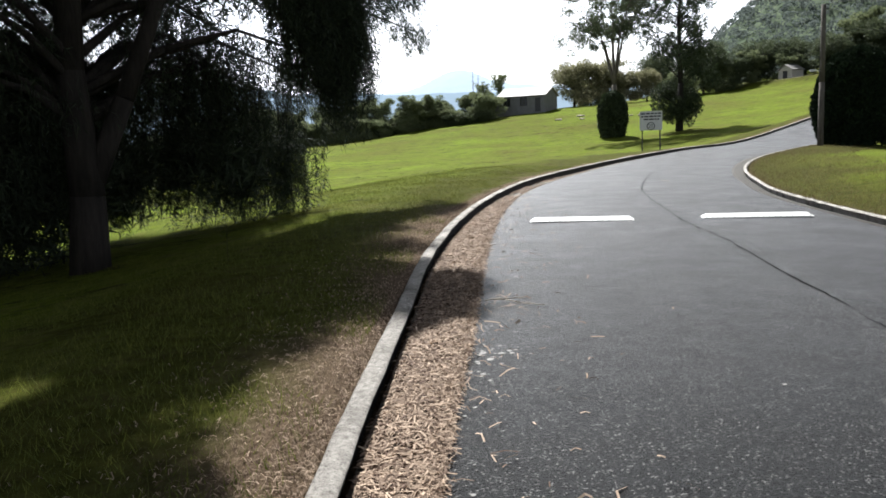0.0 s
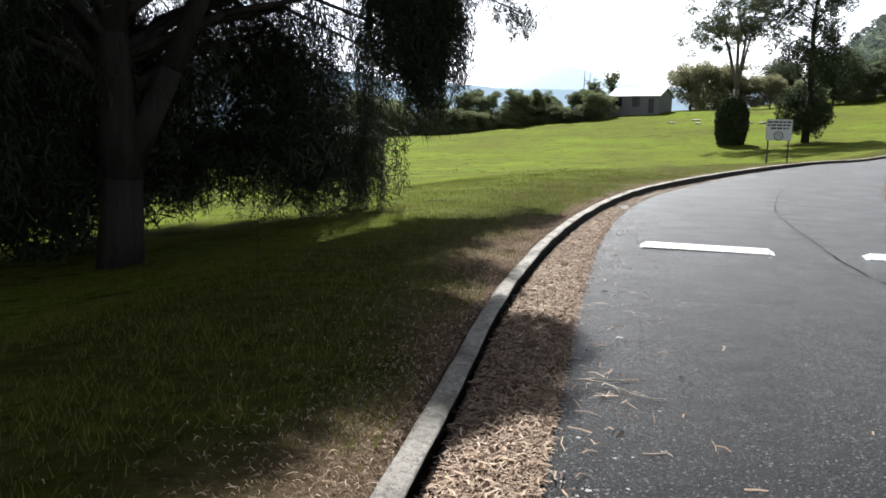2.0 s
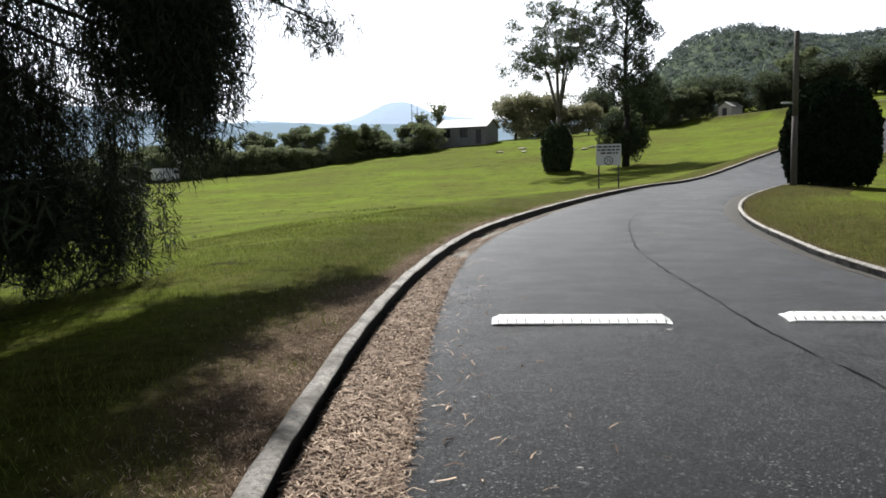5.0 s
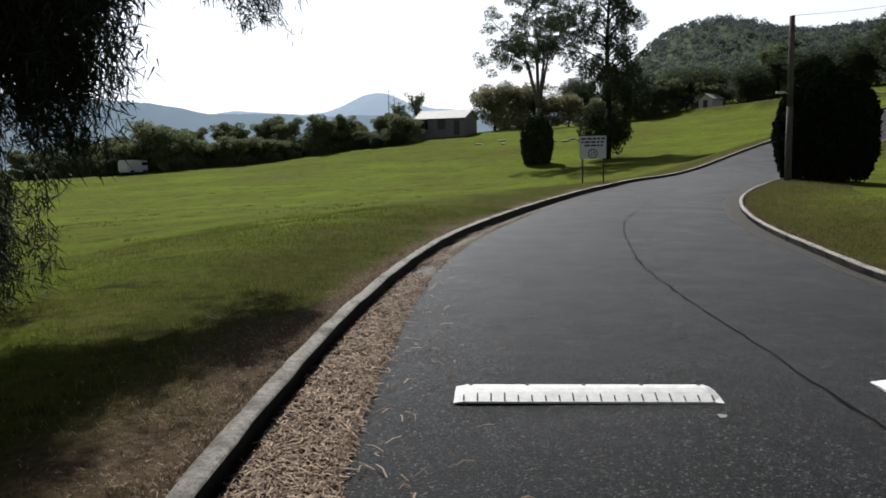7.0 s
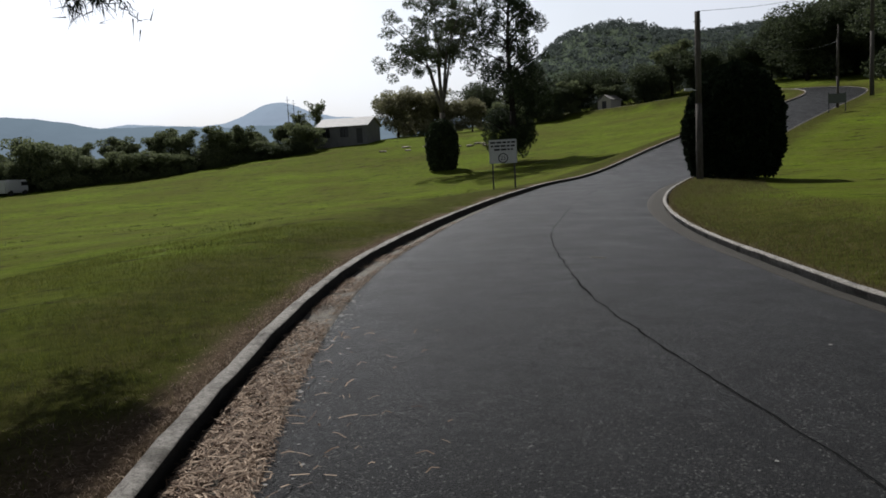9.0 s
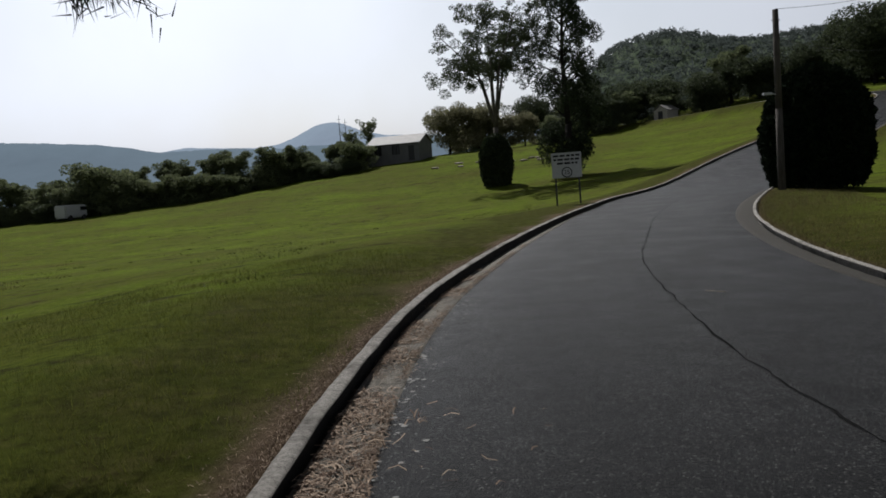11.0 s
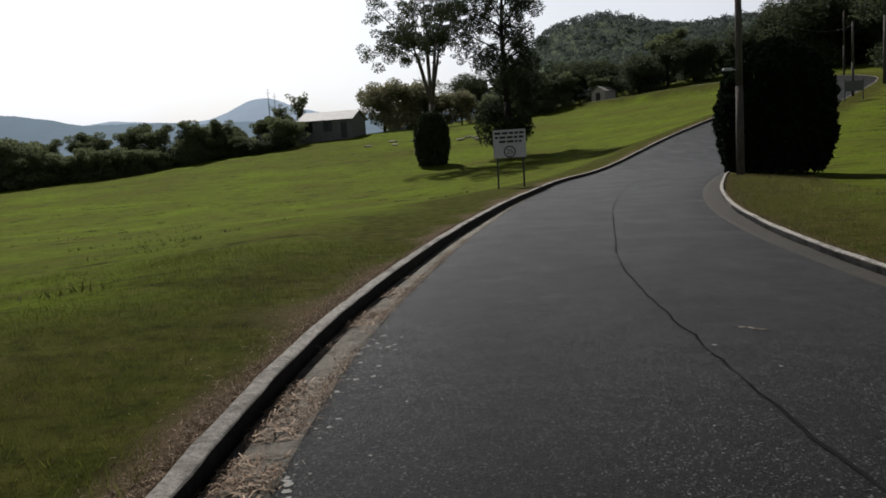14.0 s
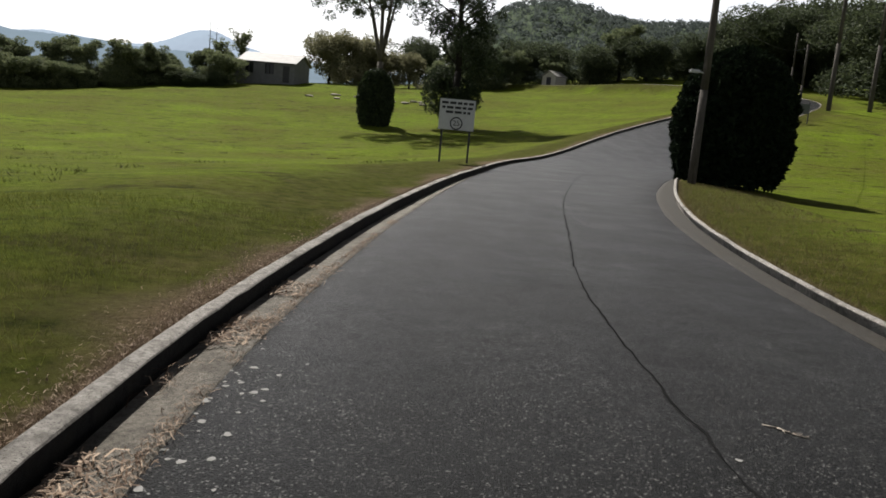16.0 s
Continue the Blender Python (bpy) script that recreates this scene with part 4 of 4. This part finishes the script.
# ---- litter, blades and small things by the road ----


def scatter_blades(name, label, category, spots, height, width, material, rng, lean=0.5):
    """Upright blades, one triangle each."""
    o = np.array(spots)
    n = len(o)
    h = height * rng.uniform(0.4, 1.3, (n, 1))
    az = rng.uniform(0, 2 * math.pi, n)
    w = np.stack([np.cos(az), np.sin(az), 0 * az], 1) * width
    tip = o + np.concatenate([rng.normal(size=(n, 2)) * lean, np.ones((n, 1))], 1) * h
    v = np.stack([o - w, o + w, tip], 1).reshape(-1, 3)
    return tagged(mesh_object(name, v.tolist(), np.arange(3 * n).reshape(-1, 3).tolist(), material, False), label, category, kind="stuff")


def scatter_straws(name, label, spots, length, width, rng, lift=0.012):
    """Dry needles and leaves lying about, each a bent strip."""
    o = np.array(spots)
    n = len(o)
    az = rng.uniform(0, 2 * math.pi, n)
    ln = length * rng.uniform(0.35, 1.3, (n, 1))
    a = np.stack([np.cos(az), np.sin(az), rng.normal(size=n) * 0.16], 1) * ln / 2
    w = np.stack([-np.sin(az), np.cos(az), rng.normal(size=n) * 0.3], 1) * width * rng.uniform(0.6, 1.6, (n, 1))
    bend = np.stack([-np.sin(az), np.cos(az), 0 * az], 1) * ln * rng.normal(size=(n, 1)) * 0.12 + np.array([0, 0, 1]) * lift * rng.uniform(0, 1.6, (n, 1))
    v = np.stack([o - a - w, o - a + w, o + bend - w, o + bend + w, o + a - w, o + a + w], 1).reshape(-1, 3)
    i = np.arange(n)[:, None] * 6
    f = np.concatenate([i + [0, 2, 3, 1], i + [2, 4, 5, 3]])
    return tagged(mesh_object(name, v.tolist(), f.tolist(), STRAW, False), label, "litter", kind="stuff")


def litter_and_grass():
    rng = np.random.default_rng(71)
    spots = []
    for _ in range(31000):
        y = 1.5 + 16.5 * rng.uniform() ** 1.25
        u = rng.uniform(0.0, 1.06)
        if y > 13 and rng.uniform() < (y - 13) / 5.5:
            continue
        x = kerb_l(y) + 0.02 + u * gutter_w(y)
        spots.append((x, y, road(y) - 0.004 + 0.02 * rng.uniform() * (1 - abs(2 * u - 1))))
    for _ in range(2600):
        y = 15 + 12 * rng.uniform()
        if noise.noise((y * 1.1, 2.2, 0)) < 0.0:
            continue
        spots.append((kerb_l(y) + 0.02 + rng.uniform() ** 1.4 * gutter_w(y), y, road(y) - 0.006))
    for _ in range(420):
        y = 2 + 16 * rng.uniform()
        spots.append((kerb_l(y) + gutter_w(y) + rng.exponential(0.35), y, road(y) + 0.012))
    scatter_straws("leaf_litter", "thick brown litter of dead needles filling the gutter", spots, 0.105, 0.0034, rng)
    spots = []
    for cx, cy, r in ((0.35, 18.75, 0.07), (0.5, 19.6, 0.1), (0.3, 19.3, 0.06), (0.4, 20.6, 0.09), (0.55, 17.9, 0.08), (0.25, 22.0, 0.09), (0.5, 23.2, 0.1), (0.35, 16.9, 0.08)):
        for _ in range(34):
            q = rng.normal(size=2) * r
            y = cy + q[1] * 1.8
            spots.append((kerb_l(y) + cx * gutter_w(y) + q[0] * 0.5, y, road(y) - 0.012 + 0.02 * rng.uniform()))
    scatter_straws("straw_tangle", "loose tangles of pale straw lying in the concrete gutter", spots, 0.17, 0.0013, rng, 0.03)
    spots = []
    for _ in range(7000):
        y = 2 + 27 * rng.uniform() ** 1.2
        if noise.noise((y * 2.1, 9.1, 0)) < -0.12:
            continue
        x = kerb_l(y) + gutter_w(y) + 0.035 * rng.normal()
        spots.append((x, y, road(y) + 0.006))
    scatter_straws("edge_litter", "fine dry needles caught along the asphalt edge", spots, 0.05, 0.0015, rng)
    spots = []
    for _ in range(24000):
        y = 1.0 + 29 * rng.uniform() ** 1.4
        d = rng.exponential(0.3 if y < 15 else 0.1)
        if d > 1.5 or rng.uniform() > 1.15 - y / 40:
            continue
        x = kerb_l(y) - KERB_W - d
        spots.append((x, y, ground(x, y) + 0.008))
    scatter_straws("verge_litter", "scattered dry needles on the worn verge", spots, 0.036, 0.0013, rng)
    spots = []
    for _ in range(170000):
        y = 1.0 + 27 * rng.uniform() ** 1.5
        d = 0.1 + 7.0 * rng.uniform() ** 1.5
        x = kerb_l(y) - KERB_W - d
        thick = 0.35 + 0.9 * noise.noise((x * 0.9, y * 0.9, 0)) + min(d / 1.8, 0.6) - 0.35
        if rng.uniform() > thick:
            continue
        spots.append((x, y, ground(x, y) + 0.05 * min(d / 2, 1) * noise.noise((x * 0.35, y * 0.35, 1.7)) - 0.012))
    scatter_blades("verge_grass", "short green grass on the verge", "grass", spots, 0.075, 0.0028, BLADE, rng)
    spots = []
    for _ in range(26000):
        y = 10 + 34 * rng.uniform()
        d = 0.03 + 3.2 * rng.uniform() ** 1.6
        x = kerb_r(y) + KERB_W + d
        spots.append((x, y, ground(x, y) - 0.01))
    scatter_blades("corner_grass", "dry olive grass on the corner verge", "grass", spots, 0.07, 0.005, DRYBLADE, rng)
    spots = []
    for _ in range(150):
        cx, cy = rng.uniform(-26, 4), rng.uniform(22, 75)
        if cx > kerb_l(cy) - 3:
            continue
        r = rng.uniform(0.08, 0.3)
        for _ in range(28):
            x, y = cx + rng.normal() * r * 1.6, cy + rng.normal() * r
            spots.append((x, y, ground(x, y) + 0.0))
    scatter_blades("tussock_grass", "dark weedy tufts scattered over the paddock", "grass", spots, 0.10, 0.012, TUSSOCK, rng, 0.8)


DRYBLADE = m_leaf("dry_blades", (0.060, 0.052, 0.020), (0.155, 0.128, 0.060), 0.3)
TUSSOCK = m_leaf("tussock_blades", (0.0281, 0.0310, 0.0084), (0.0731, 0.0788, 0.0197), 0.3)
litter_and_grass()


def ribbon(name, label, table, width, material, lift=0.006, wob=0.03):
    f = spline(table)
    a, b = table[0][0], table[-1][0]
    rows = [[], []]
    y = a
    while y <= b:
        x = f(y) + wob * noise.noise((y * 2.3, 7, 0)) + wob * 0.6 * noise.noise((y * 7, 1, 0))
        w = width * max(0.06, 0.6 + 0.7 * noise.noise((y * 0.8, 5, 1)) + 0.9 * noise.noise((y * 3.1, 2, 1)))
        l, r = kerb_l(y), kerb_r(y)
        u = (x - l) / (r - l)
        z = road(y) + 0.018 * (1 - (2 * u - 1) ** 2) + 0.006 * noise.noise((x * 0.8, y * 0.5, 0)) + lift
        for k, s in enumerate((-1, 1)):
            rows[k].append((x + s * w / 2, y, z))
        y += 0.12
    return tagged(strip(name, rows[::-1], material), label, "road crack", kind="structure")


ribbon("trim_crack", "dark meandering crack along the middle of the asphalt", [(4.0, 3.75), (6.9, 3.6), (8.5, 3.42), (10.8, 3.2), (12.8, 2.88), (14.6, 2.75), (16.0, 2.63), (18.8, 2.52), (21.1, 2.66), (23.3, 2.85), (25.6, 3.18), (27.65, 3.66), (29.9, 4.2), (32.4, 4.8), (37.5, 6.3), (43.3, 8.3), (50, 11.2)], 0.026, TAR)


def twig_on_road(x, y, turn, size):
    rng = np.random.default_rng(int(100 * y))
    t = bmesh.new()
    pts = [Vector((-0.5, 0, 0.012)), Vector((-0.2, 0.06, 0.03)), Vector((0.15, 0.02, 0.02)), Vector((0.5, 0.1, 0.012))]
    limb(t, [p * size for p in pts], 0.006, 0.003, 6)
    for k in range(6):
        a = pts[1].lerp(pts[3], k / 6) * size
        limb(t, [a, a + Vector((rng.uniform(0.02, 0.2), rng.uniform(-0.22, 0.22), 0.0)) * size], 0.003, 0.0015, 4)
    ob = part("fallen_twig", t, DEADWOOD)
    ob.matrix_world = pose(x, y, road(y) + 0.014, 0, 0, turn)
    tagged(ob, "pale dead twig lying on the asphalt", "twig", "fallen twigs")


DEADWOOD = m_bark("dead_wood", (0.25, 0.21, 0.17), (0.48, 0.43, 0.36))
twig_on_road(0.98, 7.15, -30, 0.55)
twig_on_road(0.90, 7.3, 20, 0.4)
twig_on_road(1.28, 3.35, 75, 0.25)
twig_on_road(-0.25, 5.6, 30, 0.7)
twig_on_road(3.2, 21.6, -50, 0.25)


def road_surface(x, y):
    a, b = kerb_l(y) + gutter_w(y), kerb_r(y) - gutter_wr(y)
    u = min(max((x - a) / (b - a), 0), 1)
    z = road(y) + 0.018 * (1 - (2 * u - 1) ** 2) + 0.006 * noise.noise((x * 0.8, y * 0.5, 0))
    return z - 0.02 * max(0, 1 - 14 * u)


def spots_on_road():
    """Pale flakes of lichen and paint along the asphalt's edge."""
    rng = np.random.default_rng(81)
    verts, faces = [], []

    def blot(x, y, r):
        z = road_surface(x, y) + 0.003
        i = len(verts)
        n = 9
        verts.append((x, y, z + 0.001))
        for k in range(n):
            q = r * rng.uniform(0.6, 1.15)
            verts.append((x + q * math.cos(6.283 * k / n), y + 1.1 * q * math.sin(6.283 * k / n), z))
        for k in range(n):
            faces.append((i, i + 1 + k, i + 1 + (k + 1) % n))

    for _ in range(110):
        y = 3 + 26 * rng.uniform()
        blot(kerb_l(y) + gutter_w(y) + 0.03 + rng.exponential(0.13), y, rng.uniform(0.005, 0.018))
    for _ in range(95):
        y = 15.5 + 7 * rng.uniform()
        blot(kerb_l(y) + gutter_w(y) + 0.03 + rng.exponential(0.11), y, rng.uniform(0.008, 0.027))
    for _ in range(40):
        y = 3 + 26 * rng.uniform()
        blot(rng.uniform(kerb_l(y) + 1, kerb_r(y) - 0.5), y, rng.uniform(0.006, 0.016))
    for x, y, r in ((1.0, 5.55, 0.035), (1.06, 5.68, 0.03), (0.93, 5.7, 0.03), (0.85, 8.4, 0.03), (2.1, 12.8, 0.035), (2.74, 21.2, 0.02)):
        blot(x, y, r)
    for _ in range(34):
        blot(1.0 + 0.11 * rng.normal(), 5.6 + 0.2 * rng.normal(), rng.uniform(0.006, 0.022))
    tagged(mesh_object("pale_flakes", verts, faces, GRIT, False), "pale lichen flakes and grit along the asphalt edge", "flakes", kind="stuff")


spots_on_road()


def rocks():
    rng = np.random.default_rng(91)
    for i in range(14):
        x = -6 + 15 * rng.uniform()
        y = 108 + 6 * rng.uniform()
        bm = bmesh.new()
        bmesh.ops.create_icosphere(bm, subdivisions=2, radius=1)
        sx, sy, sz = rng.uniform(0.2, 0.8), rng.uniform(0.2, 0.5), rng.uniform(0.08, 0.15)
        for v in bm.verts:
            v.co *= 1 + 0.25 * noise.noise(v.co * 1.7 + Vector((i * 3, 0, 0)))
            v.co = Vector((v.co.x * sx, v.co.y * sy, v.co.z * sz))
        ob = part("pale_rock", bm, ROCK)
        ob.matrix_world = pose(x, y, ground(x, y) + 0.05, 0, 0, float(rng.uniform(0, 180)))
        tagged(ob, "pale weathered rock in the paddock grass", "rock", "paddock rocks")


ROCK = m_concrete("pale_stone", (0.3, 0.27, 0.21))
rocks()


def young_weed(x, y):
    t = thing("weed", "single leafy weed standing in the verge grass", "weed", x, y, ground(x, y) - 0.02)
    rng = np.random.default_rng(5)
    part("stem", limb(bmesh.new(), [Vector((0, 0, 0)), Vector((0.01, 0, 0.3)), Vector((0.0, 0.02, 0.62))], 0.008, 0.003, 5), TUSSOCK, t)
    for k in range(14):
        h, az = 0.18 + 0.44 * k / 13, 2.4 * k
        ln = 0.11 * (1.2 - 0.6 * k / 13)
        bm = bmesh.new()
        d = Vector((math.cos(az), math.sin(az), 0.35))
        w = Vector((-math.sin(az), math.cos(az), 0)) * 0.022
        q = [bm.verts.new(v) for v in ((0, 0, h), Vector((0, 0, h)) + d * ln * 0.5 + w, Vector((0, 0, h)) + d * ln, Vector((0, 0, h)) + d * ln * 0.5 - w)]
        bm.faces.new(q)
        part("leaf", bm, BLADE, t)


young_weed(-2.73, 9.32)
